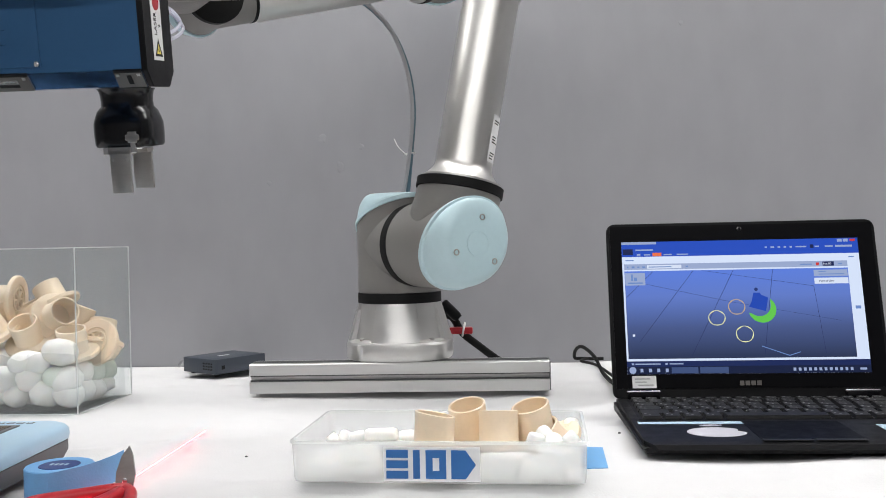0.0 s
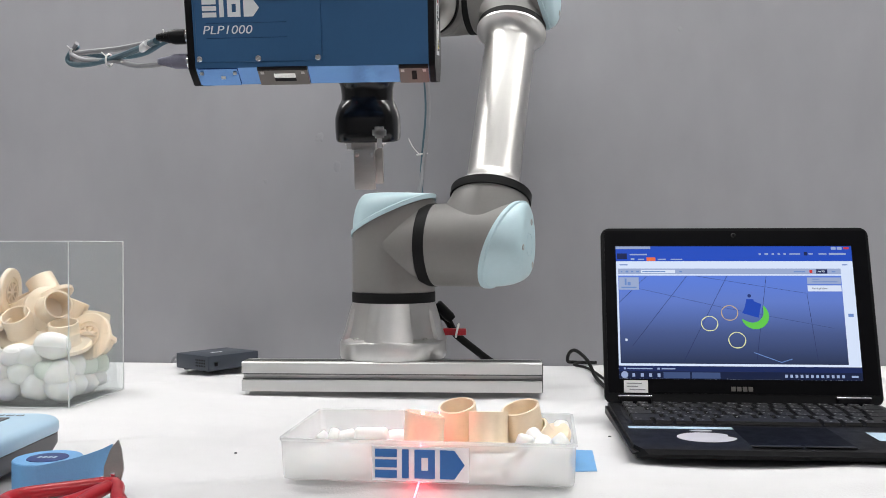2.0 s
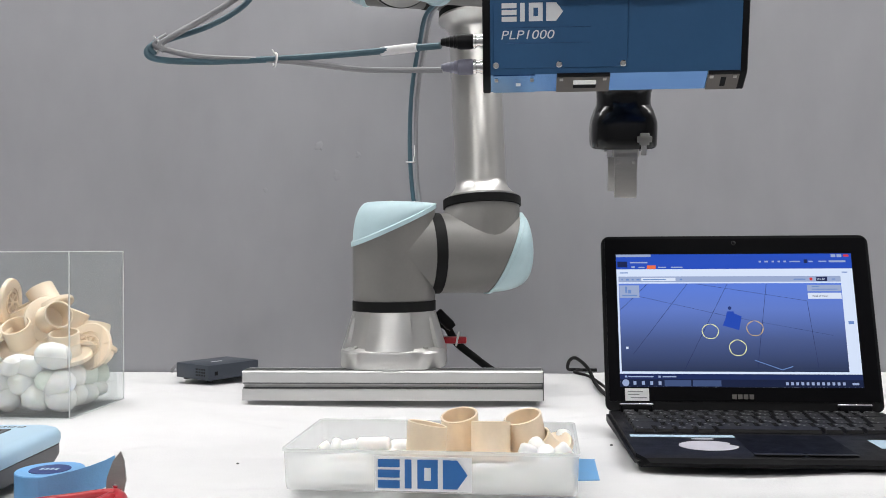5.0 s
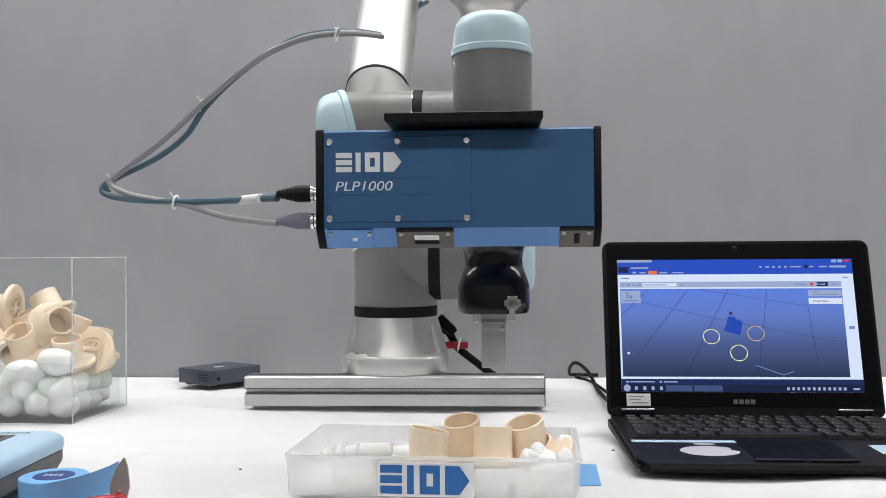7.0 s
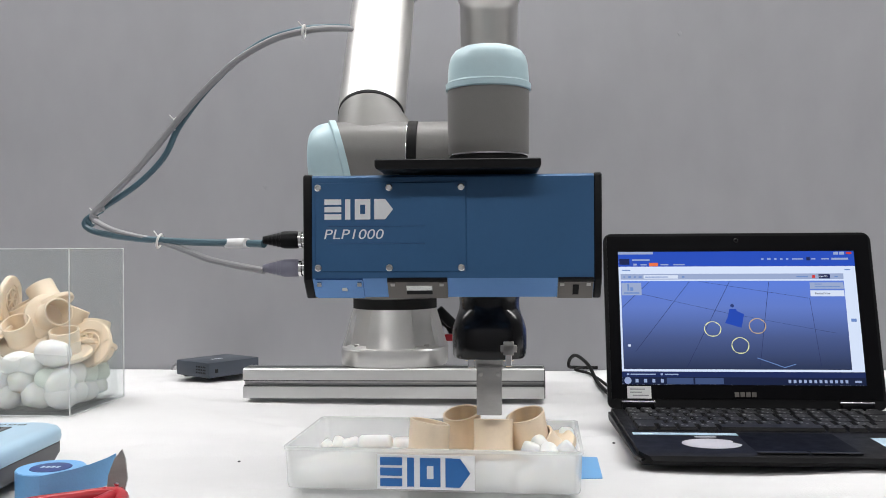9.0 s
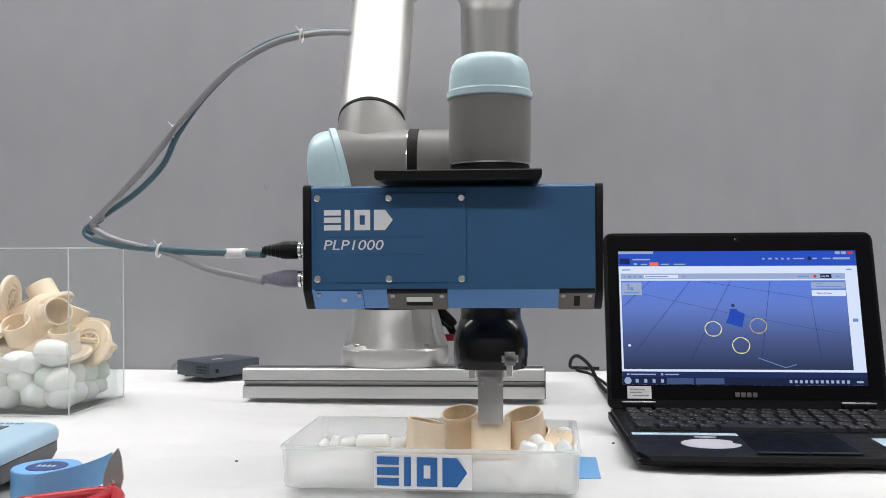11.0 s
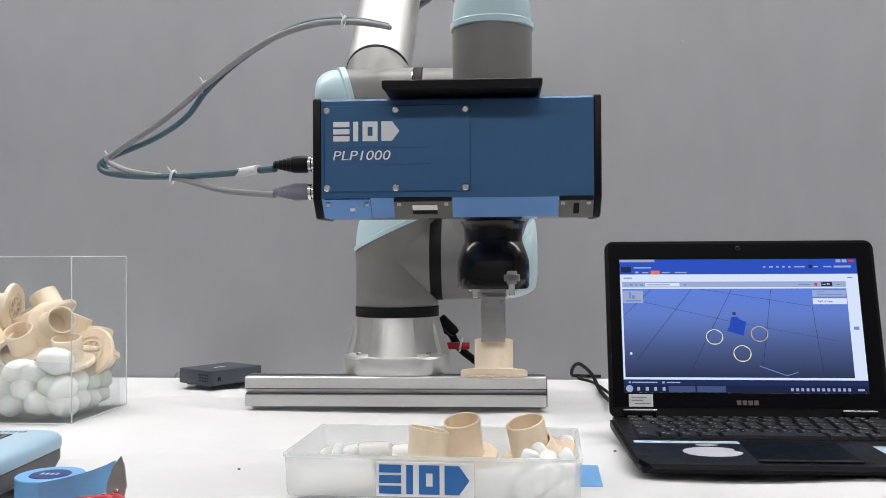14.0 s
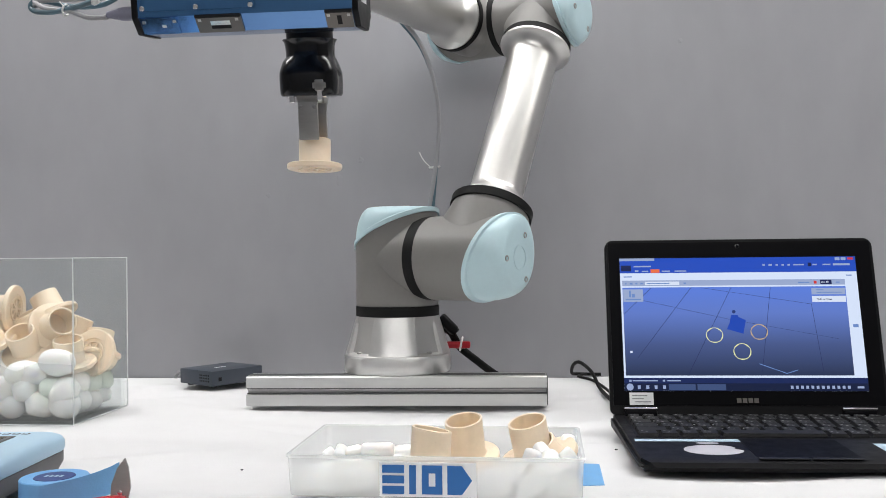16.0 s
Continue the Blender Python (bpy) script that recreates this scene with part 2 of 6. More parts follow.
def lettering(name, text, size, mat, parent, m, label="", shear=0.18, wide=1.0):
    """Printed characters in the built-in font, as a mesh."""
    cu = bpy.data.curves.new(name, "FONT")
    cu.body, cu.size, cu.extrude, cu.shear = text, size, 0.00015, shear
    tmp = new(name, cu)
    me = bpy.data.meshes.new_from_object(tmp.evaluated_get(bpy.context.evaluated_depsgraph_get()))
    bpy.data.objects.remove(tmp)
    me.materials.clear()
    me.materials.append(mat)
    me.transform(m @ Matrix.Diagonal((wide, 1, 1, 1)))
    ob = new(name, me)
    ob.parent = parent
    if label:
        ob["label"] = label
    return ob

# ---------------- the arm's figures ----------------
SHOULDER_Z, UPPER, FORE, OFFSET = 0.199, 0.425, 0.392, 0.1335
TUBE_UP, TUBE_FORE, REACH_ON = 0.136, 0.011, 0.0997
AXIS_X = -0.0042


def solve_arm(px, py, pz, pitch, fold=0.0, more_turn=0.0, more_lean=0.0):
    """Turn of the base, lean of upper arm and forearm, so that the wrist's upright axis stands at px, py with its middle at pz."""
    whole = math.sqrt(max(px * px + py * py - OFFSET ** 2, 1e-6))
    th = math.atan2(py, px) - math.atan2(-whole, OFFSET)
    reach = whole - REACH_ON * math.cos(pitch) - fold
    dz = pz - SHOULDER_Z + REACH_ON * math.sin(pitch)
    d = math.hypot(reach, dz)
    a = math.acos(max(-1, min(1, (UPPER ** 2 + d * d - FORE ** 2) / (2 * UPPER * d))))
    elev = math.atan2(dz, reach) + a
    elev -= more_lean
    th += more_turn
    er, ez = UPPER * math.cos(elev), UPPER * math.sin(elev)
    return th, math.pi / 2 - elev, math.atan2(reach - er, dz - ez), er, ez, reach + fold, dz


# seconds; the sensor's place: x of the gripper's axis, y of the case's front, z of the front's lower edge
TOOL = [
    (0, -0.2583, -0.4922, 0.3626),
    (0.5, -0.2583, -0.4922, 0.3626),
    (1, -0.2020, -0.4969, 0.3621),
    (1.5, -0.1038, -0.4968, 0.3601),
    (2, 0.0042, -0.5041, 0.3561),
    (2.5, 0.1092, -0.5111, 0.3531),
    (3, 0.2122, -0.5177, 0.3511),
    (3.5, 0.2642, -0.5265, 0.3520),
    (4, 0.2652, -0.5264, 0.3520),
    (5.2, 0.2652, -0.5264, 0.3510),
    (6.5, 0.1612, -0.5852, 0.2521),
    (7, 0.1342, -0.6016, 0.2251),
    (7.5, 0.1302, -0.6045, 0.2201),
    (8, 0.1322, -0.6083, 0.2111),
    (8.5, 0.1302, -0.6148, 0.1971),
    (9, 0.1292, -0.6237, 0.1801),
    (9.4, 0.1322, -0.6248, 0.1706),
    (11.1, 0.1322, -0.6248, 0.1706),
    (11.5, 0.1322, -0.6248, 0.1741),
    (12, 0.1312, -0.6199, 0.1901),
    (12.5, 0.1302, -0.6135, 0.2051),
    (13, 0.1292, -0.6084, 0.2211),
    (13.5, 0.1322, -0.6044, 0.2341),
    (14, 0.1332, -0.6017, 0.2461),
    (14.5, 0.1312, -0.6018, 0.2521),
    (15, 0.1092, -0.5936, 0.2761),
    (15.5, 0.0422, -0.5345, 0.3591),
    (16, -0.0728, -0.4547, 0.4331),
]
J5_BACK, J4_UP = 0.142, 0.1135
# seconds; turn and pitch of the tool in degrees
POISE = [(0, -1.5, 9), (2.0, -1.5, 10), (3.5, -1, 11.2), (4.2, -1, 11.2), (5.2, -1, 11), (6.4, -0.8, 1), (7, -0.5, 0), (14.6, -0.5, 0), (15.1, -0.7, 1.6), (15.5, -1.6, 4), (16.0, -3.2, 8.3)]
# seconds; how far the elbow folds back, and what turn and lean of the upper arm are added to that, in degrees
FOLD = [(0, 0.060, -2.5, 2.6), (0.5, 0.060, -2.5, 2.6), (1.5, 0.036, 1.5, -1.4), (2.0, 0.040, 3.0, -2.2), (2.5, 0.045, 2.5, -1.4), (3.5, 0.055, 0, 0), (5.2, 0.055, 0, 0), (6.4, 0.0, 0, 0), (14.6, 0.0, 0, 0), (15.5, 0.012, 2.5, -0.7), (16.0, 0.018, 4.0, -0.9)]


def tool_at(t, rows=None):
    """The tool's place at t, smooth through its rows."""
    rows = rows or TOOL
    if t <= rows[0][0]:
        return rows[0][1:]
    if t >= rows[-1][0]:
        return rows[-1][1:]
    i = max(k for k in range(len(rows) - 1) if rows[k][0] <= t)
    t0, t1 = rows[i][0], rows[i + 1][0]
    h, s, out = t1 - t0, (t - t0) / (t1 - t0), []
    for c in range(1, len(rows[0])):
        def slope(k):
            if k <= 0 or k >= len(rows) - 1:
                return 0.0
            a = (rows[k][c] - rows[k - 1][c]) / (rows[k][0] - rows[k - 1][0])
            b = (rows[k + 1][c] - rows[k][c]) / (rows[k + 1][0] - rows[k][0])
            return 0.0 if a * b <= 0 else 2 * a * b / (a + b)
        m0, m1 = slope(i), slope(i + 1)
        out.append((2 * s ** 3 - 3 * s * s + 1) * rows[i][c] + (s ** 3 - 2 * s * s + s) * h * m0
                   + (3 * s * s - 2 * s ** 3) * rows[i + 1][c] + (s ** 3 - s * s) * h * m1)
    return tuple(out)


def tool_pose(t):
    x, y, z = tool_at(t)
    turn, pitch = tool_at(t, POISE)
    return Matrix.Translation((x, y, z)) @ Matrix.Rotation(radians(turn), 4, "Z") @ Matrix.Rotation(radians(pitch), 4, "X"), radians(pitch)


# ---------------- room and table ----------------
WALL_Y = 0.245


def room():
    bm = bmesh.new()
    box(bm, -3.0, 3.0, WALL_Y, WALL_Y + 0.12, -0.78, 1.70)
    tagged(part("wall_north", bm, WALL), "smooth grey painted wall with scuffs and patches", "wall", kind="structure")
    rng = random.Random(21)
    north = bpy.data.objects["wall_north"]
    for sx, sz, r in ((-0.158, 0.384, 0.010), (-0.090, 0.368, 0.006), (-0.128, 0.335, 0.009), (-0.252, 0.310, 0.005), (0.452, 0.560, 0.005)):
        bm = bmesh.new()
        rr = [(sx + r * (0.55 + 0.6 * rng.random()) * math.cos(k * math.pi / 8), sz + r * (0.7 + 0.8 * rng.random()) * math.sin(k * math.pi / 8)) for k in range(16)]
        c = (sum(p[0] for p in rr) / 16, sum(p[1] for p in rr) / 16)
        loft(bm, [[(x, WALL_Y + 0.0005, z) for x, z in rr], [(c[0] + (x - c[0]) * 0.8, WALL_Y - 0.0001, c[1] + (z - c[1]) * 0.8) for x, z in rr], [(c[0] + (x - c[0]) * 0.3, WALL_Y - 0.00035, c[1] + (z - c[1]) * 0.3) for x, z in rr]])
        part("filler_patch", bm, PATCH, north, angle=180)
    for name, dims in (("wall_south", (-3.0, 3.0, -3.12, -3.0, -0.78, 1.70)), ("wall_west", (-3.12, -3.0, -3.0, WALL_Y, -0.78, 1.70)),
                       ("wall_east", (3.0, 3.12, -3.0, WALL_Y, -0.78, 1.70))):
        bm = bmesh.new()
        box(bm, *dims)
        tagged(part(name, bm, ROOM), "plain pale wall behind the view", "wall", kind="structure")
    bm = bmesh.new()
    box(bm, -3.0, 3.0, -3.0, WALL_Y, -0.88, -0.78)
    tagged(part("floor", bm, FLOOR), "plain grey vinyl floor under the table", "floor", kind="structure")
    bm = bmesh.new()
    box(bm, -3.0, 3.0, -3.0, WALL_Y, 1.70, 1.80)
    tagged(part("ceiling", bm, CEIL), "plain white ceiling with fluorescent lamps", "ceiling", kind="structure")


def table():
    """A long table under a white cloth with soft folds that hangs down at the front."""
    ob = thing("table", "long table under a wrinkled white cloth against the wall", "table")
    bm = bmesh.new()
    nx, ny, x0, x1, y0, y1 = 260, 170, -1.15, 1.25, -0.74, WALL_Y - 0.004
    grid = []
    for j in range(ny + 1):
        row = []
        for i in range(nx + 1):
            x, y = x0 + (x1 - x0) * i / nx, y0 + (y1 - y0) * j / ny
            w = noise.noise((x * 2.2, y * 9.0, 0.3)) * 0.0030 + noise.noise((x * 6.0 + y * 3, y * 19.0, 4.1)) * 0.0012
            w += 0.0026 * max(0.0, 1 - 7 * abs(noise.noise((x * 1.7 + 3, y * 5.2 + 0.6 * x, 7.7)))) - 0.0030 * max(0.0, 1 - 6 * abs(noise.noise((x * 1.3, y * 4.1 - 0.8 * x, 2.2))))
            z = -0.0046 + 2.2 * w
            row.append(bm.verts.new((x, y, z if z < -0.001 else 0.0004 - 0.0014 * math.exp(-(z + 0.001) / 0.0014))))
        grid.append(row)
    for j in range(ny):
        for i in range(nx):
            bm.faces.new((grid[j][i], grid[j][i + 1], grid[j + 1][i + 1], grid[j + 1][i]))
    drop = []
    for i in range(nx + 1):
        v = grid[0][i].co
        drop.append([bm.verts.new((v.x, v.y - 0.006 - 0.012 * k * (1 + math.sin(v.x * 22)), -0.002 - 0.12 * k - 0.006)) for k in range(0, 4)])
    for i in range(nx):
        bm.faces.new((grid[0][i], drop[i][0], drop[i + 1][0], grid[0][i + 1]))
        for k in range(3):
            bm.faces.new((drop[i][k], drop[i][k + 1], drop[i + 1][k + 1], drop[i + 1][k]))
    part("tablecloth", bm, CLOTH, ob, angle=80)
    bm = bmesh.new()
    box(bm, -1.14, 1.24, -0.73, WALL_Y - 0.01, -0.05, -0.0175, 0.003)
    part("tabletop", bm, CEIL, ob)
    for lx in (-1.08, 1.18):
        for ly in (-0.68, 0.17):
            bm = bmesh.new()
            box(bm, lx - 0.02, lx + 0.02, ly - 0.02, ly + 0.02, -0.78, -0.05, 0.003)
            part("leg", bm, DGREY, ob)


def profile_rail():
    """Slotted aluminium profile on which the arm stands."""
    ob = thing("aluminium_profile", "slotted silver aluminium profile lying on the white cloth", "metal profile")
    x0, x1, y0 = -0.205, 0.2035, -0.0755
    # outline of the section with a slot on the front and the back
    sec = [(0, 0), (0, 0.0155), (0.004, 0.0155), (0.004, 0.0125), (0.0095, 0.0125), (0.0095, 0.0275), (0.004, 0.0275), (0.004, 0.0245),
           (0.0, 0.0245), (0, 0.0385), (0.0015, 0.04), (0.0385, 0.04), (0.04, 0.0385), (0.04, 0.0015), (0.0385, 0)]
    bm = bmesh.new()
    a = [bm.verts.new((x0, y0 + p[0], p[1])) for p in sec]
    b = [bm.verts.new((x1, y0 + p[0], p[1])) for p in sec]
    n = len(sec)
    for i in range(n):
        bm.faces.new((a[i], a[(i + 1) % n], b[(i + 1) % n], b[i]))
    bm.faces.new(a[::-1])
    bm.faces.new(b)
    part("profile_body", bm, RAIL, ob, smooth=False)
    # two dark strips inside the front slot deepen its shade
    bm = bmesh.new()
    box(bm, x0 + 0.0005, x1 - 0.0005, y0 + 0.0030, y0 + 0.0060, 0.0158, 0.0175)
    part("slot_lip", bm, SLOT, ob)
    bm = bmesh.new()
    box(bm, x0 + 0.0005, x1 - 0.0005, y0 + 0.0030, y0 + 0.0060, 0.0225, 0.0242)
    part("slot_lip", bm, SLOT, ob)
    bm = bmesh.new()
    box(bm, x1 - 0.0002, x1 + 0.0014, y0 + 0.0004, y0 + 0.0396, 0.0004, 0.0396, 0.0004, 1)
    part("end_plate", bm, SLOT, ob)
    bm = bmesh.new()
    box(bm, x0 + 0.001, x1 - 0.001, y0 + 0.012, y0 + 0.028, 0.0402, 0.0408)
    part("top_slot_cover", bm, SLOT, ob)


# ---------------- the arm ----------------
def arm_base(robot):
    bm = bmesh.new()
    rows = [(0.0740, 0.0405, 2.7), (0.0750, 0.043, 2.7), (0.0750, 0.0620, 2.7), (0.0740, 0.0650, 2.6), (0.0705, 0.0668, 2.3), (0.0672, 0.0685, 2.05), (0.0640, 0.082, 2.0),
            (0.0612, 0.096, 2.0), (0.0596, 0.109, 2.0), (0.0588, 0.118, 2.0)]
    loft(bm, [ring(r, h, 72, None, p) for r, h, p in rows])
    # the cone, cut back over the four bolts
    cone = []
    for r, h, cut in ((0.0748, 0.0655, 0.0125), (0.0736, 0.0690, 0.0125), (0.0692, 0.0820, 0.0100), (0.0656, 0.0960, 0.0068), (0.0618, 0.1090, 0.0030), (0.0588, 0.1178, 0.0)):
        out = []
        for k in range(120):
            a = 2 * math.pi * k / 120
            off = abs((math.degrees(a) % 90) - 45)
            out.append((math.cos(a) * (r - (cut if off < 15.5 else 0.0)), math.sin(a) * (r - (cut if off < 15.5 else 0.0)), h))
        cone.append(out)
    loft(bm, cone)
    base = part("base", bm, CAST, robot, "bead-blasted aluminium foot", angle=28)
    for a in (45, 135, 225, 315):
        m = Matrix.Rotation(radians(a), 4, "Z")
        bm = bmesh.new()
        lathe(bm, [(0.0040, 0.066), (0.0040, 0.0705), (0.0030, 0.0712)], m @ Matrix.Translation((0.0680, 0, -0.001)), 12)
        part("bolt", bm, STEEL, base)
    bm = bmesh.new()
    lathe(bm, [(0.0585, 0.1178), (0.0597, 0.1183), (0.0597, 0.1317), (0.0585, 0.1322)], seg=64)
    part("base_ring", bm, RUBBER, robot, "black rubber joint ring")
    bm = bmesh.new()
    box(bm, -0.06, 0.06, -0.034, 0.066, 0.0, 0.0405, 0.003)
    part("mounting_block", bm, CAST, robot)
    for o in robot.children:
        o.location.x = AXIS_X


def slanted_cap(bm, r, low, slant, top, m=None, seg=56, rim=0.0022):
    """A rounded lid over a slanted cut: a lip round the cut, then a shoulder up to a flat top."""
    rings = [ring(r + rim, low - 0.001, seg, m, slant=slant), ring(r + rim, low + 0.005, seg, m, slant=slant), ring(r - 0.0005, low + 0.0065, seg, m, slant=slant)]
    for k in range(1, 9):
        a = k / 8 * math.pi / 2
        s = 1 - 0.36 * (1 - math.cos(a))
        b = math.sin(a)
        rings.append([])
        for p in ring(r - 0.0005, 0, seg, None):
            base_h = low + 0.0065 + slant * p.x
            x, y = p.x * s, p.y * s
            h = base_h * (1 - b) + max(top, 0) * b + (1 - b) * 0.0
            q = Vector((x, y, h))
            rings[-1].append(m @ q if m is not None else q)
    c = Vector((0, 0, top + 0.0008))
    rings.append([(m @ (Vector((p.x * 0.25, p.y * 0.25, 0)) + c)) if m is not None else Vector((p.x * 0.25, p.y * 0.25, 0)) + c for p in ring(r, 0, seg)])
    loft(bm, rings)


def cap_screw(parent, m):
    bm = bmesh.new()
    lathe(bm, [(0.0042, -0.001), (0.0042, 0.0004), (0.0028, 0.0006), (0.0028, -0.0006)], m, 14)
    part("screw", bm, STEEL, parent)


def fillet_tee(bm, r1, r2, x0, x1, z, flare, m=None, seg=48, steps=7):
    """A stub along x that swells softly where it leaves the upright body."""
    rings = []
    for k in range(steps + 1):
        s = k / steps
        rr = r2 + flare * (1 - math.sin(s * math.pi / 2)) ** 1.6
        x = x0 + (x1 - x0) * s
        rings.append([(Vector((x, rr * math.sin(2 * math.pi * i / seg), z + rr * math.cos(2 * math.pi * i / seg)))) for i in range(seg)])
    if m is not None:
        rings = [[m @ p for p in q] for q in rings]
    loft(bm, rings)


def arm_shoulder(robot):
    """Turns about the upright axis; local z from the table."""
    bm = bmesh.new()
    seg = 64
    lo, sl = 0.2385 - SHOULDER_Z, 0.46
    loft(bm, [ring(0.0575, 0.1322 - SHOULDER_Z, seg), ring(0.0588, 0.134 - SHOULDER_Z, seg), ring(0.0592, 0.15 - SHOULDER_Z, seg), ring(0.0592, lo, seg, slant=sl)])
    fillet_tee(bm, 0.0592, 0.0582, 0.0, 0.0495, 0.0, 0.001)
    ob = part("shoulder", bm, GREY, robot, "grey enamelled shoulder joint")
    bm = bmesh.new()
    slanted_cap(bm, 0.0592, lo, sl, 0.2725 - SHOULDER_Z)
    cap = part("shoulder_cap", bm, CAP, ob, "pale blue plastic joint cap")
    for a in (250, 330, 90):
        c, s = math.cos(radians(a)), math.sin(radians(a))
        cap_screw(cap, Matrix.Translation((0.034 * c, 0.034 * s, 0.0742)))
    bm = bmesh.new()
    lathe(bm, [(0.0572, 0.0495), (0.0587, 0.050), (0.0587, 0.0655), (0.0572, 0.066)], AX["x"], 64)
    part("joint_ring", bm, RUBBER, ob, "black rubber joint ring")
    return ob


def arm_tube(bm, r_end, r_tube, z0, z1, x, seg=48, flare=0.022):
    m = Matrix.Translation((x, 0, 0))
    prof = [(r_end, z0)]
    prof += [(r_end - (r_end - r_tube) * math.sin(k / 6 * math.pi / 2) ** 0.8, z0 + 0.003 + flare * k / 6) for k in range(7)]
    prof += [(r_tube, z0 + (z1 - z0) * k / 5) for k in (1.2, 2, 3, 3.8)]
    prof += [(r_end - (r_end - r_tube) * math.cos(k / 6 * math.pi / 2) ** 0.8, z1 - 0.003 - flare * (6 - k) / 6) for k in range(7)]
    prof += [(r_end, z1)]
    lathe(bm, prof, m, seg)


def housing(parent, x_ring, x_low, z, r, flip, slant, top, name, up=None):
    """A joint housing along x with a slanted blue cap on the outer end. flip +1: cap at the +x end."""
    bm = bmesh.new()
    m = Matrix.Translation((0, 0, z)) @ (AX["x"] if flip > 0 else AX["x"] @ Matrix.Rotation(math.pi, 4, "X"))
    # local height runs along +x (flip > 0) or -x; local x points down (flip > 0) or up
    loft(bm, [ring(r, x_ring, 56, m), ring(r, x_low - abs(slant) * r * 1.02, 56, m), ring(r, x_low, 56, m, slant=slant)])
    if up:
        tx, zr, rr = up
        rings = []
        for f, flare in ((0.0, 0.016), (0.45, 0.016), (0.66, 0.0125), (0.76, 0.0085), (0.85, 0.0048), (0.93, 0.0018), (1.0, 0.0)):
            side = ring(rr, z + zr * f, 48, Matrix.Translation((tx, 0, 0)))
            # the flare runs out along the joint, away from the cap
            rings.append([Vector((p[0] + min(0.0, (p[0] - tx) * flip) * flip * flare / rr, p[1], p[2])) for p in side])
        loft(bm, rings)
    ob = part(name, bm, GREY, parent, "grey enamelled joint housing")
    bm = bmesh.new()
    slanted_cap(bm, r, x_low, slant, top, m)
    cap = part("joint_cap", bm, CAP, ob, "pale blue plastic joint cap")
    return ob, cap, m


def arm_upper(robot):
    """Local origin on the shoulder's level axis; the tube rises along z."""
    top = thing_part("upper_arm", robot)
    ob, cap, m = housing(top, 0.066, 0.163, 0.0, 0.0583, 1, -0.42, 0.1985, "shoulder_housing", (TUBE_UP, 0.068, 0.0552))
    for a in (60, 180, 300):
        cap_screw(cap, m @ Matrix.Rotation(radians(a), 4, "Z") @ Matrix.Translation((0.034, 0, 0.1990)))
    bm = bmesh.new()
    lathe(bm, [(0.0150, 0.1978), (0.0152, 0.1998), (0.0166, 0.1998), (0.0168, 0.1978)], m, 40, cap0=False, cap1=False)
    part("embossed_ring", bm, CAP, cap)
    bm = bmesh.new()
    lathe(bm, [(0.0552, 0.068), (0.0578, 0.0685), (0.0578, 0.0805), (0.0548, 0.081)], Matrix.Translation((TUBE_UP, 0, 0)), 56)
    part("tube_ring", bm, RUBBER, top, "black rubber joint ring")
    bm = bmesh.new()
    arm_tube(bm, 0.0535, 0.0376, 0.081, UPPER - 0.0645, TUBE_UP)
    part("upper_tube", bm, ALU, top, "polished brushed aluminium tube")
    bm = bmesh.new()
    lathe(bm, [(0.050, UPPER - 0.0645), (0.0525, UPPER - 0.064), (0.0525, UPPER - 0.0545), (0.050, UPPER - 0.054)], Matrix.Translation((TUBE_UP, 0, 0)), 56)
    part("tube_ring", bm, RUBBER, top, "black rubber joint ring")
    ob, cap, m = housing(top, 0.071, 0.169, UPPER, 0.0500, 1, 0.36, 0.202, "elbow_housing", (TUBE_UP, -0.054, 0.049))
    for a in (60, 180, 300):
        cap_screw(cap, m @ Matrix.Rotation(radians(a), 4, "Z") @ Matrix.Translation((0.030, 0, 0.2025)))
    bm = bmesh.new()
    lathe(bm, [(0.049, 0.0605), (0.0508, 0.061), (0.0508, 0.0705), (0.049, 0.071)], Matrix.Translation((0, 0, UPPER)) @ AX["x"], 56)
    part("joint_ring", bm, RUBBER, top, "black rubber joint ring")
    # serial label on the tube
    bm = bmesh.new()
    for k in range(9):
        a0, a1 = radians(16 + k * 5), radians(16 + (k + 1) * 5)
        rr = 0.0380
        p = [(TUBE_UP + rr * math.cos(a), rr * math.sin(a), z) for a, z in ((a0, 0.112), (a1, 0.112), (a1, 0.175), (a0, 0.175))]
        bm.faces.new([bm.verts.new(q) for q in p])
    part("serial_label", bm, PAPER, top, "white printed serial label")
    bm = bmesh.new()
    rng = random.Random(4)
    for k in range(16):
        z = 0.116 + 0.0036 * k
        if rng.random() < 0.75:
            a0, a1 = radians(21), radians(21 + rng.uniform(10, 34))
            steps = 4
            for q in range(steps):
                b0, b1 = a0 + (a1 - a0) * q / steps, a0 + (a1 - a0) * (q + 1) / steps
                rr = 0.0383
                bm.faces.new([bm.verts.new((TUBE_UP + rr * math.cos(a), rr * math.sin(a), zz)) for a, zz in ((b0, z), (b1, z), (b1, z + 0.0016), (b0, z + 0.0016))])
    part("label_print", bm, BLACK, top)
    return top


def thing_part(name, parent):
    ob = new(name)
    ob.empty_display_size = 0.02
    ob.parent = parent
    return ob


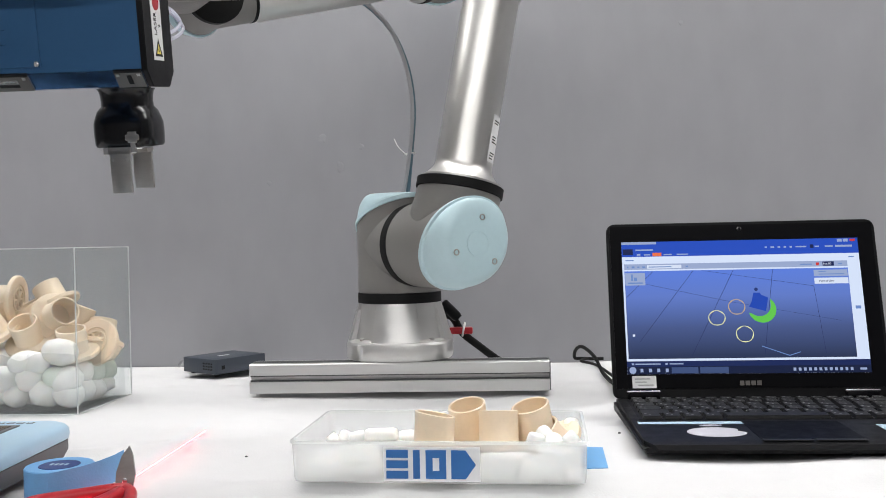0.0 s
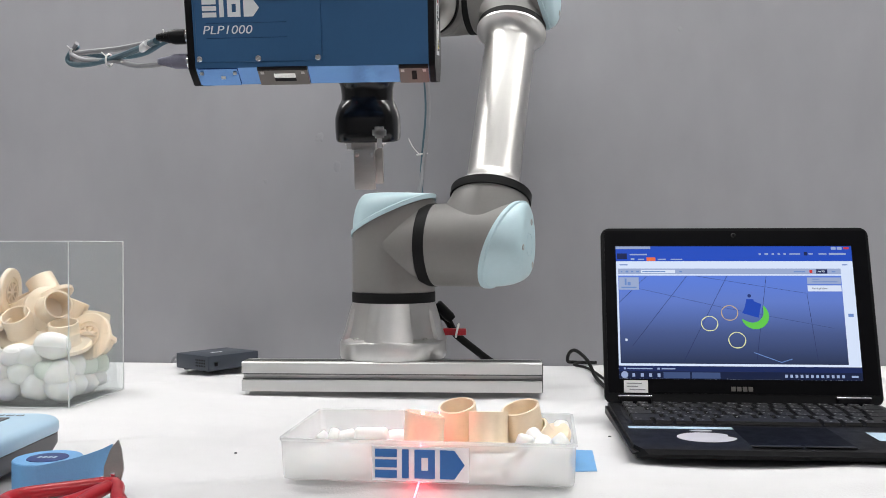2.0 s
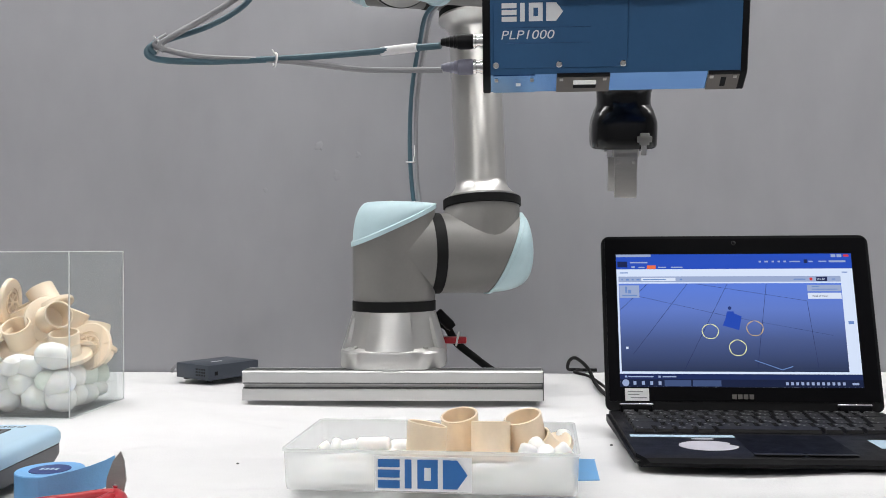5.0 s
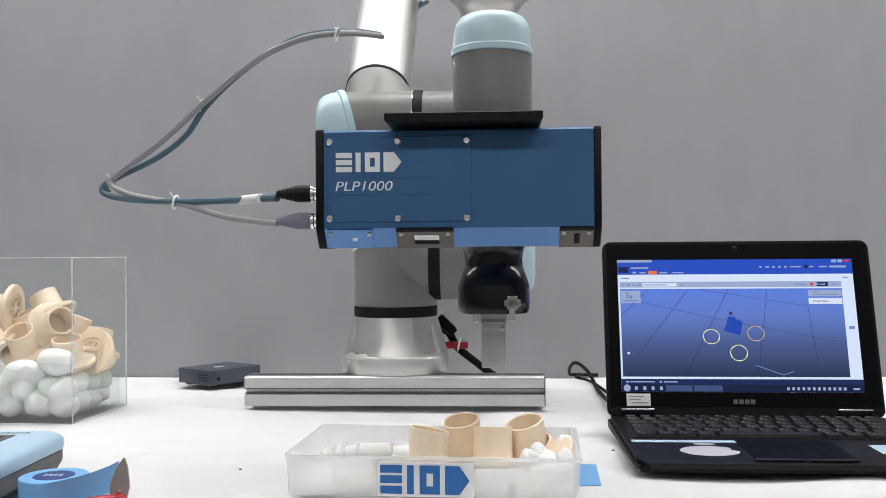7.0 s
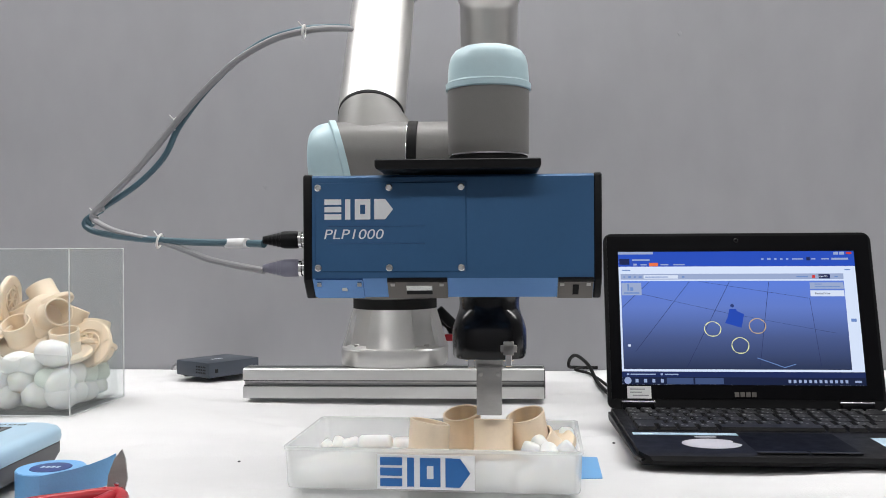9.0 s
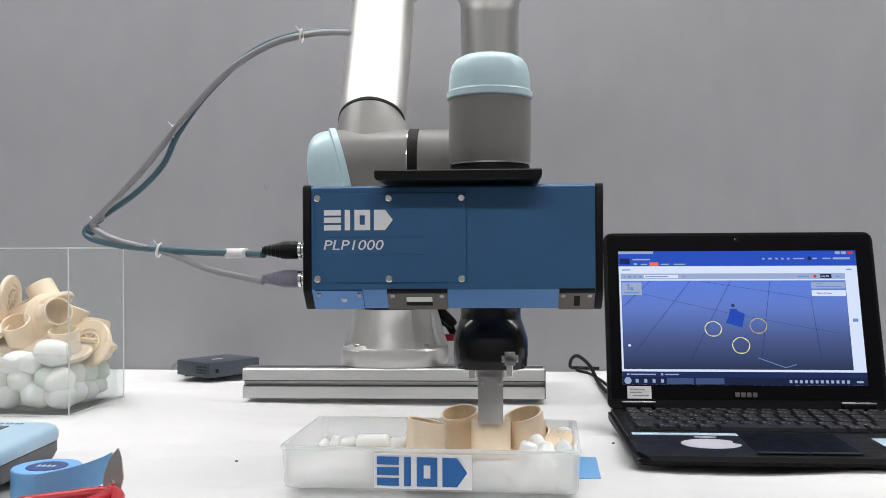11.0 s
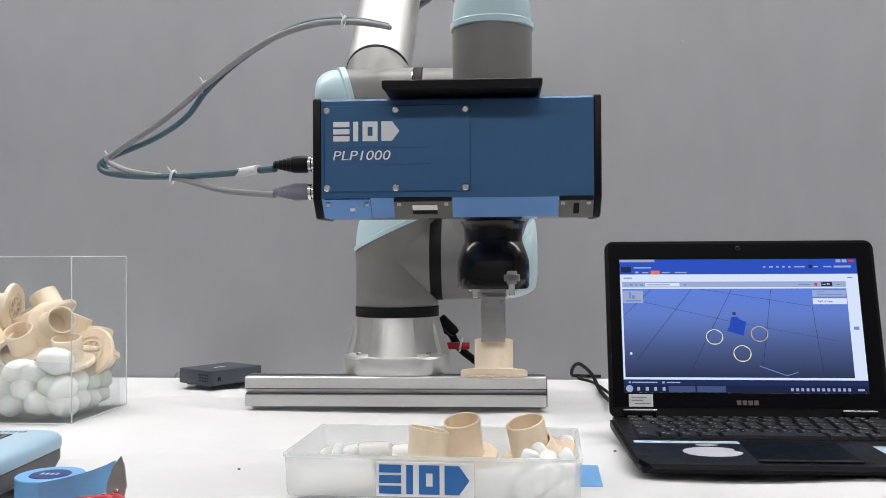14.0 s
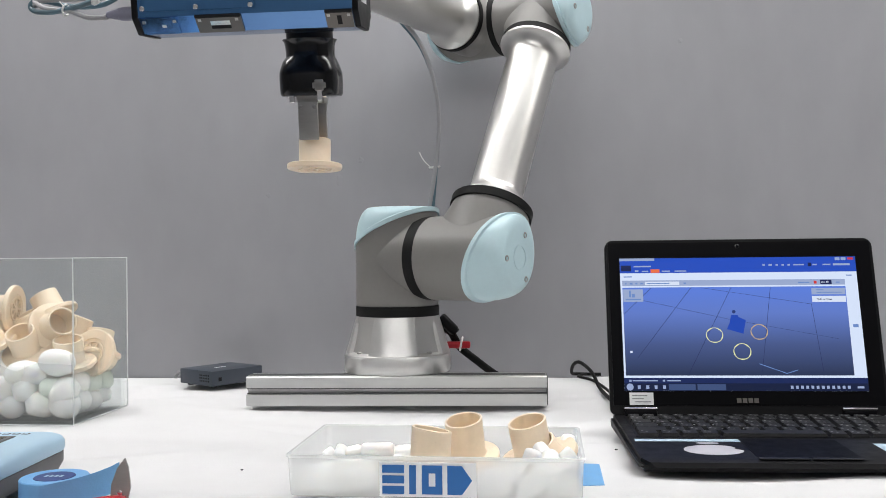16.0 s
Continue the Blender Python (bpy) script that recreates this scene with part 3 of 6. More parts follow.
def arm_fore(robot):
    """Local origin on the elbow's level axis; the tube runs along z to the wrist."""
    top = thing_part("forearm", robot)
    ob, cap, m = housing(top, -0.0605, 0.024, 0.0, 0.0498, -1, -0.36, 0.056, "elbow_housing", (TUBE_FORE, 0.056, 0.0485))
    bm = bmesh.new()
    lathe(bm, [(0.047, 0.056), (0.0495, 0.0565), (0.0495, 0.0655), (0.047, 0.066)], Matrix.Translation((TUBE_FORE, 0, 0)), 56)
    part("tube_ring", bm, RUBBER, top, "black rubber joint ring")
    bm = bmesh.new()
    m2 = Matrix.Translation((TUBE_FORE, 0, 0))
    prof = [(0.048, 0.066)] + [(0.048 - 0.0125 * math.sin(k / 6 * math.pi / 2), 0.069 + 0.024 * k / 6) for k in range(7)]
    prof += [(0.0362, 0.16), (0.0358, 0.25), (0.0352, FORE - 0.0635)]
    lathe(bm, prof, m2, 56)
    part("forearm_tube", bm, ALU, top, "polished brushed aluminium tube")
    bm = bmesh.new()
    lathe(bm, [(0.0338, FORE - 0.064), (0.0349, FORE - 0.0635), (0.0349, FORE - 0.0600), (0.0338, FORE - 0.0595)], m2, 56)
    part("tube_ring", bm, RUBBER, top)
    ob, cap, m = housing(top, -0.0530, 0.0130, FORE, 0.0360, -1, 0.32, 0.0455, "wrist_housing", (TUBE_FORE, -0.0595, 0.0342))
    bm = bmesh.new()
    lathe(bm, [(0.0355, 0.0542), (0.0367, 0.0546), (0.0367, 0.0632), (0.0355, 0.0636)], Matrix.Translation((0, 0, FORE)) @ AX["x"], 56)
    part("joint_ring", bm, RUBBER, top, "black rubber joint ring")
    bm = bmesh.new()
    lathe(bm, [(0.0360, 0.0530), (0.0366, 0.0532), (0.0366, 0.0540), (0.0360, 0.0543)], Matrix.Translation((0, 0, FORE)) @ AX["x"], 56)
    part("steel_seal", bm, CHROME, top)
    # dark maker's mark down the side of the tube
    bm = bmesh.new()
    for k, (z0, z1) in enumerate(((0.250, 0.268), (0.273, 0.290), (0.294, 0.306))):
        for q in range(4):
            a0, a1 = radians(216 + q * 7), radians(216 + (q + 1) * 7 - (2 if q % 2 else 0))
            rr = 0.0361
            bm.faces.new([bm.verts.new((TUBE_FORE + rr * math.cos(a), rr * math.sin(a), z)) for a, z in ((a0, z0), (a1, z0), (a1, z1), (a0, z1))])
    part("tube_mark", bm, DGREY, top)
    return top


def arm_wrist(robot):
    top = thing_part("wrist", robot)
    bm = bmesh.new()
    mx = Matrix.Translation((OFFSET, -REACH_ON, 0))
    lathe(bm, [(0.0350, 0.0632), (0.0358, 0.0645), (0.0358, OFFSET)], AX["x"], 56)
    lathe(bm, [(0.0340, -0.0455), (0.0358, -0.043), (0.0358, 0.0470), (0.0345, 0.0500)], Matrix.Translation((OFFSET, 0, 0)) @ AX["y"], 56)
    part("inner_wrist_housing", bm, GREY, top, "grey enamelled wrist joint")
    bm = bmesh.new()
    lathe(bm, [(0.0352, -0.0085), (0.0358, -0.0075), (0.0362, 0.004), (0.0364, 0.02), (0.0364, 0.0490)], mx, 64)
    lathe(bm, [(0.0350, -0.0540), (0.0355, -0.0530), (0.0355, 0.0)], Matrix.Translation((OFFSET, 0, 0)) @ AX["y"] , 56)
    part("outer_wrist_housing", bm, GREY, top, "grey enamelled wrist joint")
    bm = bmesh.new()
    prof = [(0.0370, 0.0480), (0.0381, 0.0490), (0.0381, 0.0540), (0.0370, 0.0548), (0.0363, 0.0556)]
    prof += [(0.0359, 0.064), (0.0352, 0.0712), (0.0334, 0.0780), (0.0298, 0.0830), (0.0238, 0.0862), (0.0155, 0.0876), (0.005, 0.0880)]
    lathe(bm, prof, mx, 64)
    cap = part("joint_cap", bm, CAP, top, "pale blue plastic joint cap")
    for x in (-0.004, 0.004):
        cap_screw(cap, mx @ Matrix.Translation((x, -0.004, 0.0881)))
    bm = bmesh.new()
    lathe(bm, [(0.0350, -0.0105), (0.0360, -0.0100), (0.0360, -0.0088), (0.0350, -0.0084)], mx, 64)
    part("steel_seal", bm, CHROME, top)
    bm = bmesh.new()
    lathe(bm, [(0.0335, -0.0225), (0.0350, -0.022), (0.0350, -0.0108), (0.0340, -0.0104)], mx, 64)
    part("joint_ring", bm, RUBBER, top, "black rubber joint ring")
    return top


def arm_tool_mount(robot):
    """Black bracket plate under the wrist that carries camera and gripper; origin on the wrist's upright axis at its level axis."""
    top = thing_part("tool_mount", robot)
    bm = bmesh.new()
    # thick plate with its underside cut back at both ends
    sec = [(-0.0802, -0.0050), (0.0385, -0.0050), (0.0385, -0.0105), (0.0370, -0.0124), (-0.0784, -0.0124), (-0.0802, -0.0105)]
    a = [bm.verts.new((x, -J5_BACK - 0.024, z - 0.0226)) for x, z in sec]
    b = [bm.verts.new((x, 0.0400, z - 0.0226)) for x, z in sec]
    for i in range(6):
        bm.faces.new((a[i], a[(i + 1) % 6], b[(i + 1) % 6], b[i]))
    bm.faces.new(a[::-1])
    bm.faces.new(b)
    bmesh.ops.bevel(bm, geom=list(bm.edges), offset=0.0008, segments=1, affect="EDGES")
    part("bracket_plate", bm, BLACK, top, "black bracket plate", angle=25)
    bm = bmesh.new()
    lathe(bm, [(0.0255, -0.128), (0.0255, -0.045), (0.030, -0.043), (0.030, -0.0345)], None, 40)
    part("gripper_stem", bm, BLACK, top)
    bm = bmesh.new()
    lathe(bm, [(0.0345, -0.0300), (0.0352, -0.0290), (0.0352, -0.0235), (0.0345, -0.0226)], None, 48)
    part("tool_flange", bm, BLACK, top)
    return top


# ---------------- the sensor, gripper and what it holds ----------------
def mark_blocks(bm, x0, z0, w, h, y, mat=0):
    """Four bold plain shapes in a row: stacked bars, a bar, a frame, a wedge."""
    u = w / 10.6
    t = h * 0.27
    d = 0.0006
    def b(a0, a1, c0, c1):
        box(bm, x0 + a0 * u, x0 + a1 * u, y - d, y + 0.0003, z0 + c0, z0 + c1, mat=mat)
    b(0, 2.6, h - t, h); b(0, 2.6, 0.5 * (h - t), 0.5 * (h + t)); b(0, 2.6, 0, t)
    b(3.2, 4.0, 0, h)
    b(4.7, 5.5, 0, h); b(5.5, 6.3, h - t, h); b(5.5, 6.3, 0, t); b(6.3, 7.1, 0, h)
    b(7.7, 8.5, 0, h)
    for s in (0, 1):
        pts = [(8.5, 0.5), (8.5, 1.0), (9.4, 1.0), (10.6, 0.5)] if s else [(8.5, 0.5), (10.6, 0.5), (9.4, 0.0), (8.5, 0.0)]
        f = [bm.verts.new((x0 + p * u, y - d, z0 + q * h)) for p, q in pts]
        bm.faces.new(f).material_index = mat


def sensor():
    """Blue line-laser camera; local origin: gripper axis, front face, its lower edge."""
    ob = thing("machine_vision_camera", "dark blue machine vision camera with black end caps", "industrial camera")
    L, R, T, D, CH = -0.1490, 0.0890, 0.0875, 0.072, 0.0165
    bm = bmesh.new()
    sec = [(0.0, 0.0), (0.0, T - 0.002), (0.002, T), (D - 0.002, T), (D, T - 0.002), (D, 0.0), (D - 0.014, -CH), (0.014, -CH)]
    a = [bm.verts.new((L, y, z)) for y, z in sec]
    b = [bm.verts.new((R, y, z)) for y, z in sec]
    for i in range(8):
        f = bm.faces.new((a[i], a[(i + 1) % 8], b[(i + 1) % 8], b[i]))
        f.material_index = 1 if i in (5, 6, 7) else 0
    bm.faces.new(a[::-1])
    bm.faces.new(b)
    case = part("case", bm, [BLUE, BLUE_CH], ob, "dark blue anodised case", angle=20)
    for x0, x1, nm in ((-0.1565, L, "end_cap"), (R, 0.0955, "end_cap")):
        bm = bmesh.new()
        s2 = [(-0.001, -0.001), (-0.001, T - 0.001), (0.001, T + 0.001), (D - 0.001, T + 0.001), (D + 0.001, T - 0.001), (D + 0.001, -0.001), (D - 0.013, -CH - 0.001), (0.013, -CH - 0.001)]
        a = [bm.verts.new((x0, y, z)) for y, z in s2]
        b = [bm.verts.new((x1, y, z)) for y, z in s2]
        for i in range(8):
            bm.faces.new((a[i], a[(i + 1) % 8], b[(i + 1) % 8], b[i]))
        bm.faces.new(a[::-1])
        bm.faces.new(b)
        bmesh.ops.bevel(bm, geom=list(bm.edges), offset=0.001, segments=1, affect="EDGES")
        part(nm, bm, BLACK, ob, "black plastic end cap", angle=25)
    # cover panel with six screws, 1 mm proud of the case
    bm = bmesh.new()
    box(bm, -0.1465, -0.0175, -0.0012, 0.0002, 0.0055, 0.0815, 0.0008, 1)
    panel = part("cover_panel", bm, BLUE, ob, "dark blue cover panel")
    for sx in (-0.1437, -0.0830, -0.0220):
        for sz in (0.0090, 0.0770):
            bm = bmesh.new()
            m = Matrix.Translation((sx, -0.0012, sz)) @ AX["y"] @ Matrix.Rotation(math.pi, 4, "X")
            lathe(bm, [(0.0030, -0.0004), (0.0030, 0.0006), (0.0022, 0.0012), (0.0013, 0.0012), (0.0013, 0.0004)], m, 16)
            part("screw", bm, CHROME, panel, "steel socket screw")
    bm = bmesh.new()
    mark_blocks(bm, -0.1380, 0.0500, 0.0585, 0.0172, -0.0014)
    part("logo_mark", bm, WHITE, ob, "white printed logo shapes")
    lettering("type_print", "PLP1000", 0.0118, WHITE, ob, Matrix.Translation((-0.1395, -0.0014, 0.0336)) @ Matrix.Rotation(radians(90), 4, "X"), "white printed type number", wide=1.24)
    for z in (0.0293, 0.0440):
        bm = bmesh.new()
        plate_xz(bm, -0.135, -0.0525, z, z + 0.0004, -0.0012, 0.0003)
        part("engraved_line", bm, BLUE_CH, ob)
    # windows set on the lower chamfer
    def chamfer_plate(name, x0, x1, mat, th=0.0012, lo=-0.0105, hi=0.0105, label="", parent=None):
        # local: x along the case, u down the chamfer, raised along its outward normal
        nrm = Vector((0, -0.0165, -0.014)).normalized()
        down = Vector((0, 0.014, -0.0165)).normalized()
        c = Vector((0, 0.007, -0.00825))
        bm = bmesh.new()
        v = []
        for k in (-0.0003, th):
            for u in (lo, hi):
                for x in (x0, x1):
                    v.append(bm.verts.new(Vector((x, 0, 0)) + c + down * u + nrm * k))
        for f in ((0, 2, 3, 1), (4, 5, 7, 6), (0, 1, 5, 4), (2, 6, 7, 3), (0, 4, 6, 2), (1, 3, 7, 5)):
            bm.faces.new([v[i] for i in f])
        return part(name, bm, mat, parent or ob, label, smooth=False)
    chamfer_plate("cable_cover", -0.1465, -0.1060, BLUE_CH, 0.0015)
    chamfer_plate("label_chip", -0.1245, -0.1200, WHITE, 0.0020, -0.0015, 0.002)
    w = chamfer_plate("lens_window", -0.0850, -0.0340, FRAME_ALU, 0.0020, -0.0085, 0.0105, "dull metal window frame")
    chamfer_plate("window_band", -0.0850, -0.0340, BLACK, 0.0024, -0.0115, -0.0085, parent=w)
    chamfer_plate("window_glass", -0.0690, -0.0470, GLASSY, 0.0024, -0.0045, 0.0010, parent=w)
    chamfer_plate("window_recess", -0.0690, -0.0470, BLACK, 0.0024, 0.0012, 0.0055, parent=w)
    w = chamfer_plate("laser_window", 0.0590, 0.0885, FRAME_ALU, 0.0020, -0.0085, 0.0105, "dull metal window frame")
    chamfer_plate("window_band", 0.0590, 0.0885, BLACK, 0.0024, -0.0115, -0.0085, parent=w)
    chamfer_plate("laser_slit", 0.0715, 0.0765, BLACK, 0.0024, -0.005, 0.006, parent=w)
    for x in (-0.0805, -0.0390, 0.0625, 0.0845, -0.1435, -0.1090):
        chamfer_plate("screw", x - 0.0017, x + 0.0017, STEEL, 0.0029, -0.0070, -0.0042)
    # warning label on the end cap
    bm = bmesh.new()
    box(bm, 0.0954, 0.0960, 0.020, 0.046, 0.010, 0.080)
    lab = part("warning_label", bm, PAPER, ob, "white laser warning label")
    bm = bmesh.new()
    bm.faces.new([bm.verts.new((0.0962, y, z)) for y, z in ((0.023, 0.014), (0.043, 0.014), (0.033, 0.033))])
    part("warning_triangle", bm, BLACK, lab, smooth=False)
    bm = bmesh.new()
    bm.faces.new([bm.verts.new((0.09625, y, z)) for y, z in ((0.0275, 0.0165), (0.0385, 0.0165), (0.033, 0.0270))])
    part("triangle_field", bm, YELLOW, lab, smooth=False)
    bm = bmesh.new()
    box(bm, 0.0959, 0.09635, 0.0318, 0.0342, 0.0185, 0.0222)
    part("triangle_sign", bm, BLACK, lab, smooth=False)
    side = Matrix.Rotation(radians(90), 4, "Z") @ Matrix.Rotation(radians(90), 4, "X") @ Matrix.Rotation(radians(90), 4, "Z")
    lettering("label_print", "LASER", 0.0088, BLACK, lab, Matrix.Translation((0.0962, 0.0315, 0.0355)) @ side, shear=0.0)
    lettering("label_print", "2", 0.0075, BLACK, lab, Matrix.Translation((0.0962, 0.0410, 0.0440)) @ side, shear=0.0)
    bm = bmesh.new()
    lathe(bm, [(0.0065, 0), (0.0085, 0), (0.0085, 0.0006), (0.0065, 0.0006)], Matrix.Translation((0.0958, 0.033, 0.070)) @ AX["x"], 24)
    part("warning_ring", bm, RED, lab)
    # two plugs and their cables in a loop back to the forearm
    def plug(z, y, mat, length, r, nut, label):
        bm = bmesh.new()
        m = Matrix.Translation((-0.1560, y, z)) @ AX["x"] @ Matrix.Rotation(math.pi, 4, "X")
        lathe(bm, [(r * 0.95, -0.001), (r * 0.95, 0.0035), (r * 0.8, 0.004), (r * 0.8, 0.0075), (r * 1.0, 0.008), (r * 1.0, 0.0105)], m, 20)
        pl = part("plug", bm, nut, ob, label)
        bm = bmesh.new()
        prof = [(r * 0.95, 0.0105), (r * 1.05, 0.013), (r * 1.05, 0.024)]
        for k in range(5):
            h = 0.024 + (length - 0.024) * k / 5
            s = r * (1.0 - 0.12 * k)
            prof += [(s, h), (s, h + 0.0022), (s * 0.86, h + 0.0026), (s * 0.86, h + (length - 0.024) / 5)]
        lathe(bm, prof, m, 20)
        part("plug_boot", bm, mat, pl)
    plug(0.0335, 0.030, BLACK, 0.043, 0.0075, CHROME, "steel threaded plug")
    plug(0.0085, 0.030, LILAC, 0.043, 0.0075, CHROME, "steel threaded plug")
    for o in ob.children_recursive:
        for v in o.data.vertices:
            v.co *= 0.874

    def pt(px, py, y=0.026):
        d = 0.676 + y
        return (0.126 - 0.052 * d + (px - 784) / 1576 * d - 0.1301, y, 0.2 + (455 - py) / 1576 * d - 0.2245)
    loop_a = [pt(486, 341, 0.026), pt(440, 343, 0.051), pt(380, 346, 0.083), pt(300, 347, 0.126), pt(220, 344, 0.169), pt(170, 335, 0.195), pt(160, 320, 0.201), pt(190, 300, 0.202)]
    run_a = [pt(172, 327, 0.199), pt(165, 316, 0.201), pt(190, 302, 0.202),
              pt(262, 268, 0.199), pt(316, 228, 0.197), pt(350, 180, 0.195), pt(400, 130, 0.193), pt(460, 86, 0.191), pt(520, 55, 0.190), pt(585, 44, 0.198), pt(635, 46, 0.225), pt(672, 52, 0.256)]
    loop_b = [pt(486, 388, 0.026), pt(440, 383, 0.051), pt(390, 376, 0.077), pt(340, 361, 0.104), pt(300, 350, 0.126), pt(220, 336, 0.169), pt(185, 322, 0.187), pt(172, 311, 0.199), pt(192, 296, 0.196)]
    run_b = [pt(180, 318, 0.192), pt(175, 309, 0.194), pt(194, 293, 0.194),
              pt(260, 246, 0.192), pt(300, 213, 0.190), pt(350, 168, 0.188), pt(410, 119, 0.187), pt(470, 80, 0.184), pt(540, 54, 0.184), pt(600, 48, 0.194), pt(640, 50, 0.220), pt(676, 56, 0.252)]
    for dy, dz in ((0.0, 0.0), (0.007, -0.005)):
        bm = bmesh.new()
        hose(bm, [(0.0700, 0.060 + dy, 0.034 + dz), (0.0715, 0.078 + dy, 0.036 + dz), (0.0725, 0.104 + dy, 0.042 + dz), (0.0720, 0.122 + dy, 0.051 + dz), (0.0690, 0.112 + dy, 0.061 + dz), (0.0660, 0.092 + dy, 0.066 + dz), (0.0640, 0.082 + dy, 0.069 + dz), (0.0600, 0.085 + dy, 0.062 + dz)], 0.0019, 8, 5)
        part("clear_hose", bm, CLEAR_HOSE, ob, "clear thin plastic hose")
    bm = bmesh.new()
    box(bm, 0.0600, 0.0780, 0.062, 0.070, 0.024, 0.042, 0.001, 1)
    part("hose_socket", bm, BLACK, ob)
    bm = bmesh.new()
    hose(bm, loop_a, 0.0031)
    part("teal_cable", bm, TEAL, ob, "teal sheathed cable")
    bm = bmesh.new()
    hose(bm, loop_b, 0.0027)
    part("grey_cable", bm, GREYCABLE, ob, "grey sheathed cable")
    bm = bmesh.new()
    hose(bm, run_a, 0.0029)
    part("teal_cable_run", bm, TEAL, ob, "teal sheathed cable")
    bm = bmesh.new()
    hose(bm, run_b, 0.0031)
    part("grey_cable_run", bm, GREYCABLE, ob, "grey sheathed cable")
    bm = bmesh.new()
    for x in (432,):
        m = Matrix.Translation(pt(x + 5, 343.5, 0.026 + 0.177 * (481 - x) / 330)) @ Matrix.Rotation(radians(-47), 4, "Z") @ AX["x"]
        lathe(bm, [(0.0034, -0.0175), (0.0040, -0.0172), (0.0040, 0.0172), (0.0034, 0.0175)], m, 14)
    part("cable_label", bm, PAPER, ob, "white cable sleeve label")
    root = new("cable_set")
    root.parent = ob
    pivot = Vector(pt(486, 360))
    root.location = pivot
    for i, (px, py, yy) in enumerate(((296, 348, 0.128), (178, 313, 0.200), (346, 174, 0.195), (594, 49, 0.185))):
        bm = bmesh.new()
        c = Vector(pt(px, py, yy))
        hose(bm, [c + Vector((0.0015 * math.cos(a), 0.006 * math.sin(a), 0.006 * math.cos(a))) for a in [k * math.pi / 4 for k in range(9)]], 0.0011, 6, 3)
        hose(bm, [c + Vector((0, -0.004, 0.004)), c + Vector((-0.003, -0.006, 0.009))], 0.0007, 6, 2)
        part("cable_tie" if i < 2 else "cable_tie_run", bm, TIE, ob, "white cable tie")
    for o in list(ob.children):
        if o.name.split(".")[0] in ("teal_cable", "grey_cable", "cable_label", "cable_tie"):
            o.parent = root
            for v in o.data.vertices:
                v.co -= pivot
    # the run from the bend up to the forearm turns on the bend
    bend = Vector(pt(170, 318, 0.199))
    root2 = new("cable_run")
    root2.parent = ob
    root2.location = bend
    for o in list(ob.children):
        if o.name.split(".")[0] in ("teal_cable_run", "grey_cable_run", "cable_tie_run"):
            o.parent = root2
            o.name = o.name.split(".")[0].replace("_run", "")
            for v in o.data.vertices:
                v.co -= bend
    ob["cables"], ob["run"] = root.name, root2.name
    return ob


def gripper():
    """Local origin as the sensor's: its axis, the case's front, the front's lower edge."""
    ob = thing("gripper", "glossy black two-finger gripper under the blue camera", "robot gripper")
    m = Matrix.Translation((0, 0.040, 0))
    bm = bmesh.new()
    prof = [(0.0298, -0.0165), (0.0278, -0.0195), (0.0268, -0.024), (0.0264, -0.030), (0.0267, -0.035), (0.0284, -0.040), (0.0308, -0.0465), (0.0324, -0.0520), (0.0327, -0.058),
            (0.0327, -0.066), (0.0323, -0.0745), (0.0308, -0.0770), (0.024, -0.0773)]
    loft(bm, [ring(r, h, 56, m, 2.0 if h > -0.04 else 3.1) for r, h in prof])
    part("gripper_body", bm, GLOSS, ob, "glossy black gripper body")
    bm = bmesh.new()
    box(bm, -0.0215, 0.0215, 0.018, 0.062, -0.0792, -0.0765, 0.0008, 1)
    part("base_plate", bm, CHROME, ob, "polished steel plate")
    bm = bmesh.new()
    box(bm, -0.0045 + 0.0165, 0.0045 + 0.0165, 0.0045, 0.0075, -0.0725, -0.0610, 0.0005, 1)
    box(bm, 0.0095, 0.0235, 0.0045, 0.0075, -0.0700, -0.0640, 0.0005, 1)
    part("cross_plate", bm, STEEL, ob, "milled steel cross plate")
    bm = bmesh.new()
    box(bm, 0.0135, 0.0190, 0.0065, 0.0110, -0.0825, -0.0725, 0.0005, 1)
    part("guide_pin", bm, CHROME, ob)
    bm = bmesh.new()
    box(bm, -0.0185, -0.0130, 0.0120, 0.0170, -0.0845, -0.0740, 0.0005, 1)
    part("guide_pin", bm, CHROME, ob)
    fingers = []
    for sgn, nm in ((-1, "front_finger"), (1, "rear_finger")):
        bm = bmesh.new()
        # plate with a step and a bent foot; its inner face at y = 0
        y0, y1 = (-0.0045, 0.0) if sgn < 0 else (0.0, 0.0045)
        box(bm, -0.0110, 0.0106, y0, y1, -0.1245, -0.0790, 0.0011, 2)
        ya, yb = (-0.0045, 0.012) if sgn < 0 else (-0.012, 0.0045)
        box(bm, -0.0122, 0.0118, ya, yb, -0.0845, -0.0765, 0.0006, 1)
        f = part(nm, bm, STEEL, ob, "flat grey steel finger")
        bm = bmesh.new()
        yy = y0 if sgn < 0 else y1
        for x in (-0.008, 0.0078):
            lathe(bm, [(0.0024, -0.0005), (0.0024, 0.0008), (0.0017, 0.0012)], Matrix.Translation((x, yy, -0.0890)) @ AX["y"] @ (Matrix.Rotation(math.pi, 4, "X") if sgn < 0 else Matrix.Identity(4)), 12)
        part("finger_screws", bm, STEEL, f)
        fingers.append(f)
    for o in ob.children_recursive:
        off = 0.0 if o in fingers or o.parent in fingers else 0.040
        for v in o.data.vertices:
            v.co = Vector((v.co.x * 1.005, (v.co.y - off) * 1.005, v.co.z * 1.005 + 0.0035))
    return ob, fingers


